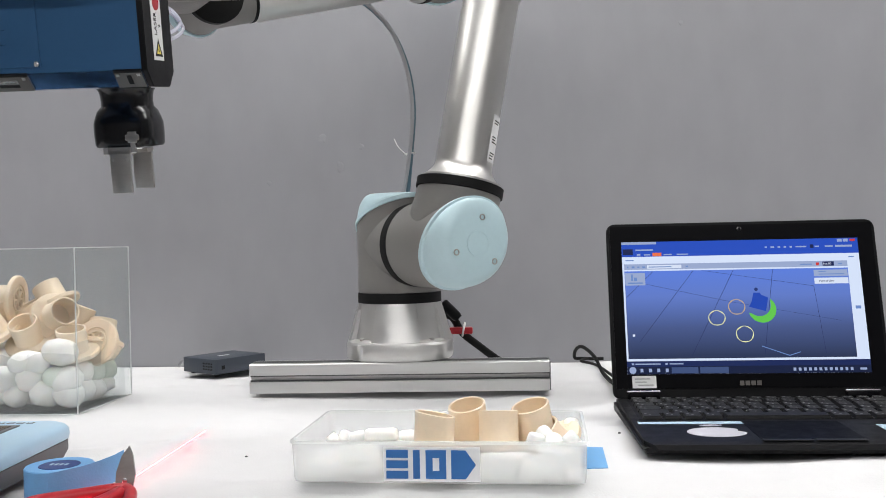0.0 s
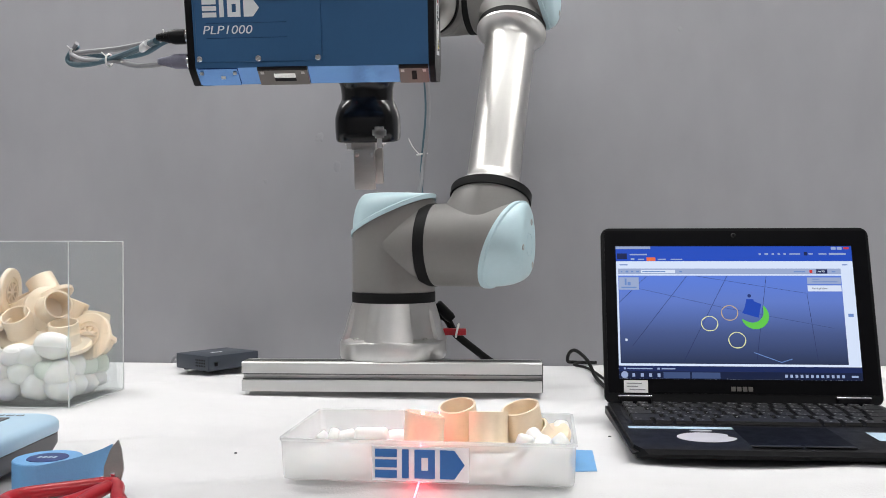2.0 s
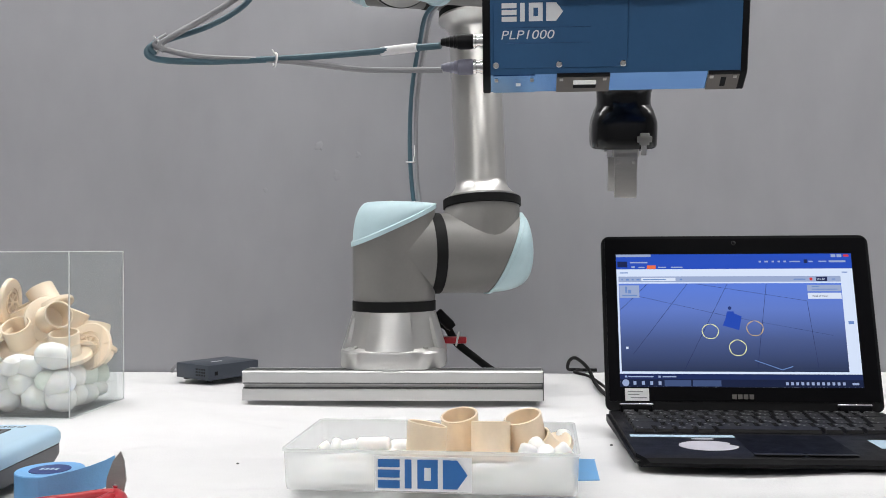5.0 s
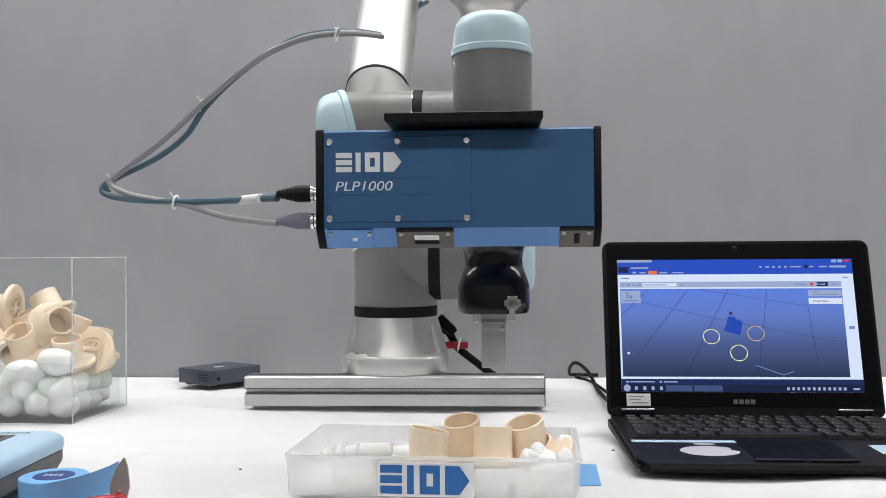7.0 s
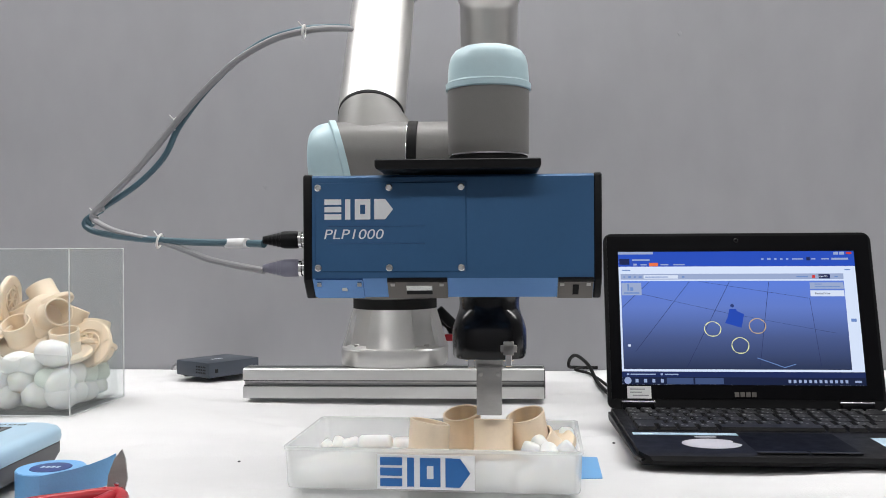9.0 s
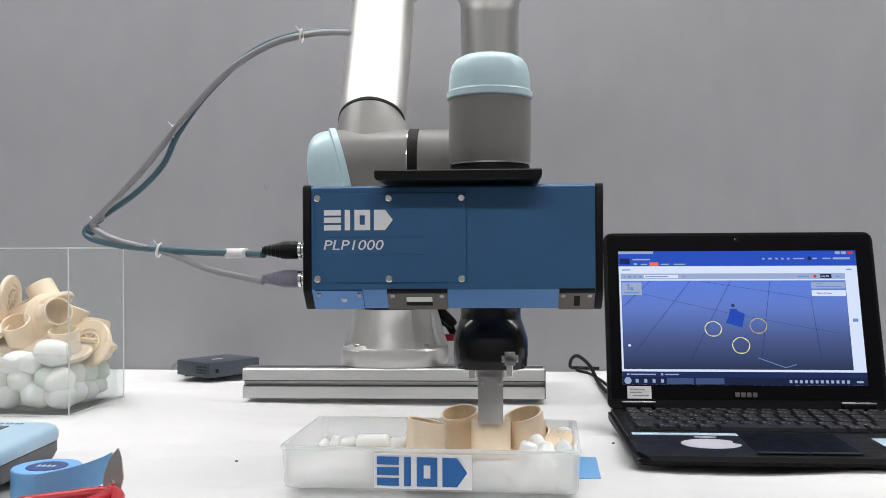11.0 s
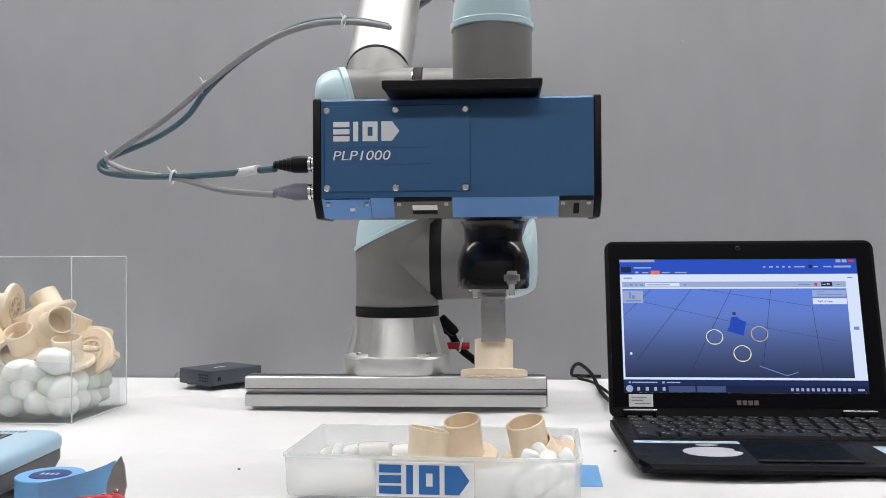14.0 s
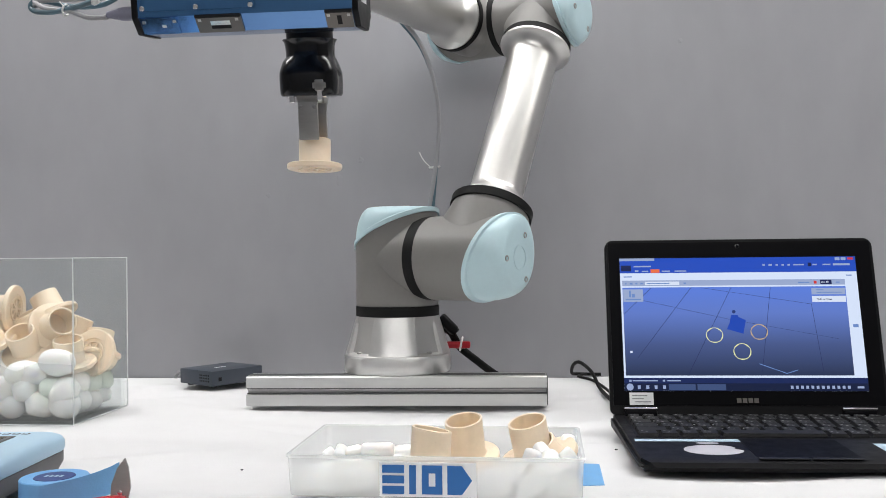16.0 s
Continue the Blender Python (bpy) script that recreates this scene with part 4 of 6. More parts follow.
def fitting_mesh(cut=0.0, height=0.036, r=0.0176, wall=0.0022):
    """A short pipe on a round flange with holes and ribs; cut slants its upper end."""
    bm = bmesh.new()
    seg = 36
    rings = [ring(r - wall, 0.0062, seg), ring(r - wall, height, seg, slant=cut), ring(r - wall * 0.5, height + 0.0006, seg, slant=cut), ring(r, height, seg, slant=cut), ring(r, 0.0085, seg), ring(r + 0.0012, 0.0066, seg),
             ring(0.0292, 0.0062, seg), ring(0.0305, 0.0052, seg), ring(0.0305, 0.0012, seg), ring(0.0292, 0.0, seg), ring(0.0190, 0.0, seg), ring(0.0185, 0.0016, seg), ring(0.0154, 0.0016, seg), ring(0.0152, 0.0, seg), ring(0.0134, 0.0, seg), ring(0.0131, 0.0036, seg)]
    vs = loft(bm, rings, cap0=True, cap1=True)
    return bm


def foot_ribs():
    """An eight-armed star inside the foot, like the spokes of a wheel."""
    bm = bmesh.new()
    pts = []
    for k in range(8):
        a = k * math.pi / 4
        for da, r in ((-0.07, 0.0132), (0.07, 0.0132), (math.pi / 8, 0.0026)):
            pts.append((r * math.cos(a + da), r * math.sin(a + da)))
    loft(bm, [[(x, y, 0.0038) for x, y in pts], [(x, y, 0.0002) for x, y in pts]])
    return bm


def boss():
    bm = bmesh.new()
    lathe(bm, [(0.0022, -0.0006), (0.0040, -0.0006), (0.0042, 0.0066), (0.0024, 0.0066), (0.0024, 0.0062)], None, 12)
    return bm


FIT_BITS = {}


def fitting(label, m, cut=0.0, height=0.036, group=""):
    ob = thing("pipe_fitting", label, "plastic fitting")
    key = (cut, height)
    if key not in FIT_BITS:
        FIT_BITS[key] = part("pipe", fitting_mesh(cut, height), CREAM, ob, angle=40)
    else:
        new("pipe", FIT_BITS[key].data).parent = ob
    if "ribs" not in FIT_BITS:
        FIT_BITS["ribs"] = part("foot_ribs", foot_ribs(), CREAM, ob, smooth=False)
    else:
        new("foot_ribs", FIT_BITS["ribs"].data).parent = ob
    for k in range(3):
        a = k * 2 * math.pi / 3 + 0.4
        if "boss" not in FIT_BITS:
            b = FIT_BITS["boss"] = part("boss", boss(), CREAM, ob)
        else:
            b = new("boss", FIT_BITS["boss"].data)
            b.parent = ob
        b.location = (0.0245 * math.cos(a), 0.0245 * math.sin(a), 0)
    ob.matrix_basis = m
    return tagged(ob, label, "plastic fitting", group)


def lump_mesh(rx, ry, rz, seed, power=2.6, rough=0.06):
    bm = bmesh.new()
    bmesh.ops.create_icosphere(bm, subdivisions=3, radius=1.0)
    for v in bm.verts:
        d = v.co.normalized()
        k = (abs(d.x) ** power + abs(d.y) ** power + abs(d.z) ** power) ** (-1 / power)
        w = 1 + rough * noise.noise(d * 1.7 + Vector((seed * 3.1, seed, 0)))
        v.co = Vector((d.x * rx, d.y * ry, d.z * rz)) * k * w
    return bm


def peg_mesh(half, ry, rz, seed):
    """A foam roll along x with flat, slightly rounded ends."""
    bm = bmesh.new()
    r, e = 0.5 * (ry + rz), min(0.0045, half * 0.4)
    prof = [(r * 0.45, -half), (r * 0.76, -half + e * 0.16), (r * 0.93, -half + e * 0.5), (r, -half + e), (r * 1.01, 0), (r, half - e), (r * 0.93, half - e * 0.5), (r * 0.76, half - e * 0.16), (r * 0.45, half)]
    lathe(bm, prof, AX["x"], 22)
    for v in bm.verts:
        v.co *= 1 + 0.07 * noise.noise(v.co * 90 + Vector((seed * 3.1, seed, 0)))
    return bm


# ---------------- tray in front ----------------
TRAY_FITTINGS = [
    (0.0760, -0.5037, 0.0150, -5, 3, 0, -0.13, 0.036, "cream plastic pipe fitting with slanted rim standing in the tray"),
    (0.1074, -0.4423, 0.0113, 14, -5, 0, 0.06, 0.04, "cream plastic pipe fitting leaning in the tray"),
    (0.1695, -0.4617, 0.0136, 12, -11, 0, 0.06, 0.04, "cream plastic pipe fitting leaning in the tray"),
    (0.1830, -0.4660, 0.0130, 14, -34, 0, 0, 0.022, "cream plastic fitting half buried among foam pellets"),
]
TRAY = (-0.1243, 0.1243, -0.0680, 0.0680, 0.0358)
TRAY_AT = pose(0.0853, -0.4768, 0, 0, 0, -3.4)


def tray():
    x0, x1, y0, y1, h = TRAY
    ob = thing("plastic_tray", "translucent milky plastic tray with a paper label", "tray", TRAY_AT)
    t, tp = 0.0018, 0.0012

    def outline(inset, grow=0.0, r=0.006):
        """The tray's plan with round corners, inset at the foot."""
        pts = []
        a0, a1, b0, b1 = x0 + inset - grow, x1 - inset + grow, y0 + inset - grow, y1 - inset + grow
        for cx, cy, q in ((a1 - r, b1 - r, 0), (a0 + r, b1 - r, 90), (a0 + r, b0 + r, 180), (a1 - r, b0 + r, 270)):
            pts += [(cx + r * math.cos(radians(q + k * 18)), cy + r * math.sin(radians(q + k * 18))) for k in range(6)]
        return pts
    bm = bmesh.new()
    levels = [(tp + 0.003, 0.0004), (tp + 0.0008, 0.0014), (tp, 0.0045), (0.0, h), (t, h), (tp + t, 0.0045), (tp + t + 0.002, 0.0022)]
    loft(bm, [[(x, y, z) for x, y in outline(q)] for q, z in levels])
    part("tray_body", bm, MILKY, ob, "milky translucent moulded shell", angle=40)
    bm = bmesh.new()
    vv = [[bm.verts.new((x, y, z)) for x, y in outline(q, g)] for q, g, z in ((0, 0.0010, h - 0.0020), (0, 0.0010, h + 0.0006), (0.0014, 0, h + 0.0006), (0.0014, 0, h - 0.0020))]
    n = len(vv[0])
    for k in range(4):
        for i in range(n):
            bm.faces.new((vv[k][i], vv[k][(i + 1) % n], vv[(k + 1) % 4][(i + 1) % n], vv[(k + 1) % 4][i]))
    part("rim", bm, MILKY_RIM, ob, smooth=False)
    # label on the front wall, the print on it
    bm = bmesh.new()
    plate_xz(bm, -0.0445, 0.0365, 0.0032, 0.0318, y0 - 0.0006, 0.0004)
    lab = part("paper_label", bm, PAPER, ob, "white paper label")
    bm = bmesh.new()
    mark_blocks(bm, -0.0420, 0.0056, 0.0750, 0.0238, y0 - 0.0013)
    part("logo_mark", bm, LOGO, lab, "blue printed logo shapes")
    # foam pegs: middle, half length, radius, tilt from the level and turn
    rng = random.Random(11)
    k = 0
    for (x, y, z, half, r, tilt, turn) in ((-0.0170, -0.5250, 0.0100, 0.0175, 0.0078, 0, -1), (0.0110, -0.5220, 0.0120, 0.0200, 0.0098, 3, -4), (0.0260, -0.5150, 0.0090, 0.0150, 0.0066, 0, 4),
                                           (0.0260, -0.4700, 0.0262, 0.0158, 0.0064, 2, -6), (0.0490, -0.4440, 0.0180, 0.0110, 0.0072, 0, 8), (-0.0200, -0.4620, 0.0210, 0.0052, 0.0050, 30, 30),
                                           (-0.0095, -0.4600, 0.0225, 0.0060, 0.0052, 50, 70), (0.0010, -0.4560, 0.0210, 0.0085, 0.0060, 10, 20), (0.0080, -0.4850, 0.0140, 0.0180, 0.0085, 0, 30),
                                           (-0.0220, -0.4900, 0.0100, 0.0170, 0.0080, 0, 65), (0.0330, -0.4550, 0.0110, 0.0170, 0.0085, 0, -35), (-0.0080, -0.4350, 0.0095, 0.0180, 0.0080, 0, 15),
                                           (0.1350, -0.5310, 0.0165, 0.0172, 0.0068, 0, -2), (0.1310, -0.5290, 0.0078, 0.0160, 0.0062, 0, -3), (0.0700, -0.5260, 0.0100, 0.0170, 0.0075, 0, 2), (0.0980, -0.5300, 0.0095, 0.0120, 0.0070, 0, 3),
                                           (0.1690, -0.5320, 0.0140, 0.0190, 0.0098, 32, -3), (0.1640, -0.5260, 0.0315, 0.0070, 0.0076, 70, 0), (0.1930, -0.5300, 0.0205, 0.0100, 0.0078, 60, 20),
                                           (0.1945, -0.5340, 0.0090, 0.0075, 0.0074, 15, 60), (0.1810, -0.5320, 0.0090, 0.0070, 0.0074, 20, 40), (0.1790, -0.5100, 0.0240, 0.0120, 0.0080, 20, 70), (0.1960, -0.4980, 0.0180, 0.0120, 0.0080, 30, 10),
                                           (0.2000, -0.4550, 0.0240, 0.0130, 0.0068, 70, 80), (0.1880, -0.4760, 0.0120, 0.0150, 0.0085, 0, 50), (0.1500, -0.5060, 0.0120, 0.0150, 0.0080, 10, 60), (0.1480, -0.4700, 0.0090, 0.0160, 0.0080, 0, 20),
                                           (0.1950, -0.5150, 0.0310, 0.0062, 0.0062, 40, 10), (0.1740, -0.4950, 0.0300, 0.0080, 0.0070, 30, 120), (0.0620, -0.4700, 0.0100, 0.0170, 0.0085, 0, 80), (0.0950, -0.4500, 0.0085, 0.0170, 0.0080, 0, 10)):
        k += 1
        peg = part("foam_peg", peg_mesh(half, r, r, k), FOAM, angle=50)
        peg.matrix_basis = pose(x, y, z, rng.uniform(0, 90), -tilt, turn)
        tagged(peg, "white foam peg lying in the milky tray", "foam peg", "foam pieces in the tray")
    g = "cream fittings in the tray"
    for x, y, z, rx, ry, rz, cut, h, lab in TRAY_FITTINGS:
        fitting(lab, pose(x, y, z, rx, ry, rz), cut, h, g)


# ---------------- acrylic box with fittings ----------------
def aimed(x, y, z, dx, dy, dz, spin=0.0, size=1.05):
    """A place with its upright axis along the given way."""
    way = Vector((dx, dy, dz)).to_track_quat("Z", "Y").to_matrix().to_4x4()
    return Matrix.Translation((x, y, z)) @ way @ Matrix.Rotation(radians(spin), 4, "Z") @ Matrix.Scale(size, 4)


def acrylic_box():
    wide, deep, h, t = 0.2215, 0.1495, 0.2042, 0.003
    at = pose(-0.3785, -0.2175, 0, 0, 0, -2.2)
    ob = thing("acrylic_box", "open clear acrylic box filled with fittings and pellets", "acrylic box", at)
    x0, x1, y0, y1 = -wide, 0.0, 0.0, deep
    for nm, d in (("front_pane", (x0, x1, y0, y0 + t)), ("back_pane", (x0, x1, y1 - t, y1)), ("side_pane", (x0, x0 + t, y0 + t, y1 - t)), ("side_pane", (x1 - t, x1, y0 + t, y1 - t))):
        bm = bmesh.new()
        box(bm, *d, 0.0005, h)
        part(nm, bm, ACRYLIC, ob, smooth=False)
    bm = bmesh.new()
    box(bm, x0 + t, x1 - t, y0 + t, y1 - t, 0.0005, 0.0035)
    part("floor_pane", bm, ACRYLIC, ob, smooth=False)
    # polished edges catch the light
    bm = bmesh.new()
    e = 0.0008
    for d in ((x0, x1, y0 - e / 2, y0 + e, h - 0.0002, h + 0.0008), (x0, x1, y1 - e, y1 + e / 2, h - 0.0002, h + 0.0008), (x1 - e, x1 + e / 2, y0, y1, h - 0.0002, h + 0.0008),
              (x1 - e, x1 + e / 2, y0 - e / 2, y0 + e, 0.0005, h), (x1 - e, x1 + e / 2, y1 - e, y1 + e / 2, 0.0005, h), (x1 - e, x1 + e / 2, y0, y1, 0.0004, 0.0014), (x0, x1, y0 - e / 2, y0 + e, 0.0004, 0.0014)):
        box(bm, *d)
    part("polished_edge", bm, ACR_EDGE, ob, smooth=False)
    # crinkled clear bag round the pellets
    bag = thing("plastic_bag", "crinkled clear plastic bag round the white pellets", "plastic bag", at)
    bm = bmesh.new()
    a0, a1, b0, b1 = x0 + 0.006, x1 - 0.0065, y0 + 0.0065, y1 - 0.006
    loop = [(a0 + (a1 - a0) * k / 40, b0, 0, -1) for k in range(41)] + [(a1, b0 + (b1 - b0) * k / 24, 1, 0) for k in range(1, 25)]
    grid = []
    for j in range(15):
        row = []
        for k, (x, y, nx, ny) in enumerate(loop):
            top = 0.070 + 0.018 * noise.noise((k * 0.16, 3.3, 0.5)) + (0.012 if nx else 0.0)
            z = 0.0045 + (top - 0.0045) * j / 14
            d = 0.0022 * noise.noise((x * 55, y * 55, z * 60)) + 0.0012 * noise.noise((x * 170, y * 170, z * 150)) - 0.004 * (j / 14) ** 3
            row.append(bm.verts.new((x + nx * d, y + ny * d, z)))
        grid.append(row)
    for p, q in zip(grid, grid[1:]):
        for k in range(len(loop) - 1):
            bm.faces.new((p[k], p[k + 1], q[k + 1], q[k]))
    part("bag_film", bm, BAG_FILM, bag, angle=60)
    rng = random.Random(5)
    k = 0
    for layer in range(3):
        z = 0.020 + layer * 0.0215
        for i in range(6):
            for j in range(4):
                x = x0 + 0.024 + i * 0.0355 + rng.uniform(-0.006, 0.006) + (0.012 if layer % 2 else 0)
                y = y0 + 0.0290 + j * 0.0310 + rng.uniform(-0.002, 0.002)
                x = min(x, x1 - 0.0275)
                k += 1
                r = rng.uniform(0.0150, 0.0195)
                if layer == 2 and (j == 0 and rng.random() < 0.35 or math.hypot(x + 0.034, y - 0.060) < 0.036):
                    continue
                green = x > x1 - 0.055 and layer >= 1
                o = part("bagged_pellet", lump_mesh(r * rng.uniform(0.95, 1.12), r, r * rng.uniform(0.78, 0.95), k + 200, 2.3, 0.11), GREENISH if green and rng.random() < 0.45 else BAG)
                o.matrix_basis = at @ pose(x, y, z + rng.uniform(-0.003, 0.003), rng.uniform(-20, 20), rng.uniform(-25, 25), rng.uniform(0, 180))
                tagged(o, "pale greenish wrapped pellet in the acrylic box" if green else "white wrapped pellet in the acrylic box", "wrapped pellet", "pellets in the acrylic box")
    for x, z, r in ((-0.415, 0.0735, 0.0200), (-0.446, 0.0600, 0.0165)):
        o = part("bagged_pellet", lump_mesh(r * 1.12, r * 0.8, r * 0.85, 400 + r * 100, 2.3, 0.11), BAG)
        o.matrix_basis = pose(x, -0.186, z, 0, 8, 0)
        tagged(o, "white wrapped pellet in the acrylic box", "wrapped pellet", "pellets in the acrylic box")
    g = "fittings in the acrylic box"
    for row in (
            ((-0.5020, -0.120, 0.1370, -0.98, -0.10, 0.06), "cream plastic fitting on edge in the heap"),
            ((-0.4560, -0.105, 0.1250, -0.52, 0.10, 0.80), "cream plastic fitting leaning on top of the heap"),
            ((-0.4500, -0.128, 0.1130, 0.72, -0.62, 0.28), "cream plastic fitting tipped over on the heap"),
            ((-0.4730, -0.144, 0.0815, -0.04, -0.58, 0.80), "cream plastic fitting tipped towards the front of the heap"),
            ((-0.4130, -0.153, 0.0660, 0.03, -0.27, 0.96), "cream plastic fitting standing upright in the heap"),
            ((-0.3960, -0.130, 0.0800, 0.12, 0.88, -0.32, 20), "cream plastic fitting showing its ribbed round foot"),
            ((-0.4020, -0.103, 0.0720, 0.05, 0.30, 0.90), "cream plastic fitting half hidden behind others"),
            ((-0.5150, -0.150, 0.0900, -0.30, -0.40, 0.80), "cream plastic fitting leaning on the heap"),
            ((-0.5300, -0.110, 0.1150, 0.20, -0.50, 0.80), "cream plastic fitting leaning on the heap"),
            ((-0.5600, -0.150, 0.0980, 0.40, -0.30, 0.85), "cream plastic fitting leaning on the heap"),
            ((-0.4800, -0.105, 0.0980, -0.40, -0.30, 0.85), "cream plastic fitting leaning on the heap"),
            ((-0.4380, -0.105, 0.0920, 0.35, 0.20, 0.90), "cream plastic fitting leaning on the heap")):
        fitting(row[1], aimed(*row[0]), 0.0, 0.034, g)


# ---------------- laptop ----------------
SC_W, SC_H = 0.2715, 0.156


def laptop():
    ob = thing("laptop", "open black laptop with a lit blue screen on the white cloth", "laptop", pose(0.2655, -0.2460, 0.0, 0, 0, -1.2))
    W, Dp = 0.3095, 0.2160
    bm = bmesh.new()
    sec = [(0.0, 0.006), (0.0, 0.0165), (-0.004, 0.0185), (-Dp + 0.012, 0.0150), (-Dp + 0.003, 0.0125), (-Dp, 0.0085), (-Dp + 0.008, 0.0030), (-0.010, 0.0030)]
    a = [bm.verts.new((0, y, z)) for y, z in sec]
    b = [bm.verts.new((W, y, z)) for y, z in sec]
    for i in range(8):
        bm.faces.new((a[i], a[(i + 1) % 8], b[(i + 1) % 8], b[i]))
    bm.faces.new(a[::-1])
    bm.faces.new(b)
    bmesh.ops.bevel(bm, geom=[e for e in bm.edges if abs(e.verts[0].co.x - e.verts[1].co.x) < 1e-6], offset=0.0035, segments=2, affect="EDGES")
    # the front corners are cut round
    for v in bm.verts:
        near = v.co.y + Dp - 0.020
        if near < 0:
            pull = 0.014 * (near / 0.020) ** 2
            v.co.x += pull if v.co.x < W / 2 else -pull
    body = part("laptop_base", bm, LAPTOP, ob, "matt black laptop base", angle=30)
    for fx in (0.03, W - 0.03):
        for fy in (-0.02, -Dp + 0.025):
            bm = bmesh.new()
            box(bm, fx - 0.012, fx + 0.012, fy - 0.004, fy + 0.004, 0.0, 0.0032, 0.0008, 1)
            part("rubber_foot", bm, RUBBER, body)
    def deck(y):
        return 0.0185 - 0.0035 * (-y - 0.004) / (Dp - 0.016)
    slope = math.atan2(0.0035, Dp - 0.016)
    # keyboard well and keys
    kb = new("keyboard")
    kb.parent = body
    kb.matrix_basis = Matrix.Translation((0, -0.0, 0.01862)) @ Matrix.Rotation(slope, 4, "X")
    bm = bmesh.new()
    box(bm, 0.0135, W - 0.0135, -0.1160, -0.0135, -0.0004, 0.0002)
    part("keyboard_well", bm, BLACK, kb)
    rows = [(0.0175, 17, 0.0095), (0.0290, 15, 0.0165), (0.0478, 14.5, 0.0165), (0.0665, 14, 0.0165), (0.0852, 13.5, 0.0165), (0.1018, 9, 0.0150)]
    rng = random.Random(8)
    cache = {}
    for r, (yy, n, d) in enumerate(rows):
        n = int(n)
        total, x = W - 0.031, 0.0155
        widths = [1.0] * n
        if r in (2, 3, 4):
            widths[0], widths[-1] = 1.3 + 0.25 * (r - 2), 1.5 + 0.2 * (r - 2)
        if r == 1:
            widths[-1] = 1.6
        if r == 5:
            widths = [1.1, 1, 1, 1, 5.2, 1, 1, 1.2, 1.2]
        unit = total / sum(widths)
        for w in widths:
            kw = round(unit * w - 0.0026, 5)
            if (kw, d) not in cache:
                bm = bmesh.new()
                v = [bm.verts.new(p) for p in ((0, 0, 0), (kw, 0, 0), (kw, -d, 0), (0, -d, 0), (0.0014, -0.0014, 0.0040), (kw - 0.0014, -0.0014, 0.0040), (kw - 0.0014, -d + 0.0012, 0.0034), (0.0014, -d + 0.0012, 0.0034))]
                for f in ((4, 5, 6, 7), (0, 1, 5, 4), (1, 2, 6, 5), (2, 3, 7, 6), (3, 0, 4, 7)):
                    bm.faces.new([v[i] for i in f])
                me = bpy.data.meshes.new("key")
                bmesh.ops.recalc_face_normals(bm, faces=bm.faces)
                # printed ticks on the key's top
                if kw < 0.03:
                    for u0, u1, v0, v1 in ((0.0030, 0.0052, 0.30, 0.48), (0.0070, 0.0092, 0.62, 0.76)):
                        tick = bm.faces.new([bm.verts.new((p, -d * q, 0.0042 - 0.0006 * q)) for p, q in ((u0, v1), (u1, v1), (u1, v0), (u0, v0))])
                        tick.material_index = 1
                bm.to_mesh(me)
                bm.free()
                me.materials.append(KEY)
                me.materials.append(KEY_PRINT)
                cache[(kw, d)] = me
            k = new("key", cache[(kw, d)])
            k.parent = kb
            k.location = (x + 0.0013, -yy, 0.0003)
            x += unit * w
    legends = bmesh.new()
    for r, (yy, n, d) in enumerate(rows[:5]):
        for i in range(int(n)):
            x = 0.020 + i * (W - 0.034) / int(n) + rng.uniform(0, 0.001)
            box(legends, x, x + 0.0017, -yy - 0.0056, -yy - 0.0038, 0.0030, 0.00335)
    tagged(part("key_legends", legends, GREYCABLE, kb), kind="stuff")
    m = Matrix.Rotation(slope, 4, "X")
    bm = bmesh.new()
    box(bm, 0.112, 0.205, -0.200, -0.1265, 0.01862, 0.01885)
    o = part("touchpad", bm, BEZEL, body)
    o.matrix_basis = m
    for bx in (0.112, 0.1595):
        bm = bmesh.new()
        box(bm, bx, bx + 0.0455, -0.2085, -0.2015, 0.0184, 0.0192, 0.0006, 1)
        o = part("touchpad_button", bm, KEY, body)
        o.matrix_basis = m
    bm = bmesh.new()
    box(bm, 0.010, 0.112, -0.1375, -0.1275, 0.01862, 0.0189)
    o = part("sticker_strip", bm, STICKER, body, "pale blue sticker strip")
    o.matrix_basis = m
    # pale round sticker: a lobed disc with a leaf
    bm = bmesh.new()
    rr = []
    for i in range(40):
        a = 2 * math.pi * i / 40
        s = 1 + 0.07 * math.cos(2 * a) - (0.25 * math.exp(-((a - 0.25) / 0.22) ** 2))
        rr.append((0.0785 + 0.026 * s * math.cos(a), -0.1730 + 0.0215 * s * math.sin(a)))
    loft(bm, [[(x, y, 0.01864) for x, y in rr], [(x, y, 0.0189) for x, y in rr]])
    loft(bm, [[(0.0785 + 0.011 * math.cos(a), -0.1450 + 0.0035 * math.sin(a), z) for a in [k * math.pi / 6 for k in range(12)]] for z in (0.01864, 0.0190)])
    o = part("round_sticker", bm, PALE_STICKER, body, "pale grey round sticker")
    o.matrix_basis = m
    bm = bmesh.new()
    box(bm, 0.236, 0.300, -0.178, -0.143, 0.01862, 0.01885)
    o = part("sticker", bm, STICKER, body, "pale blue and yellow sticker")
    o.matrix_basis = m
    bm = bmesh.new()
    box(bm, 0.262, 0.300, -0.170, -0.143, 0.01886, 0.0191)
    o2 = part("sticker_field", bm, YELLOW, o)
    # lid
    tilt = -13.8
    lid = new("lid")
    lid.parent = ob
    lid.matrix_basis = Matrix.Translation((0, -0.0045, 0.0185)) @ Matrix.Rotation(radians(tilt), 4, "X")
    H = 0.2062
    bm = bmesh.new()
    pts = []
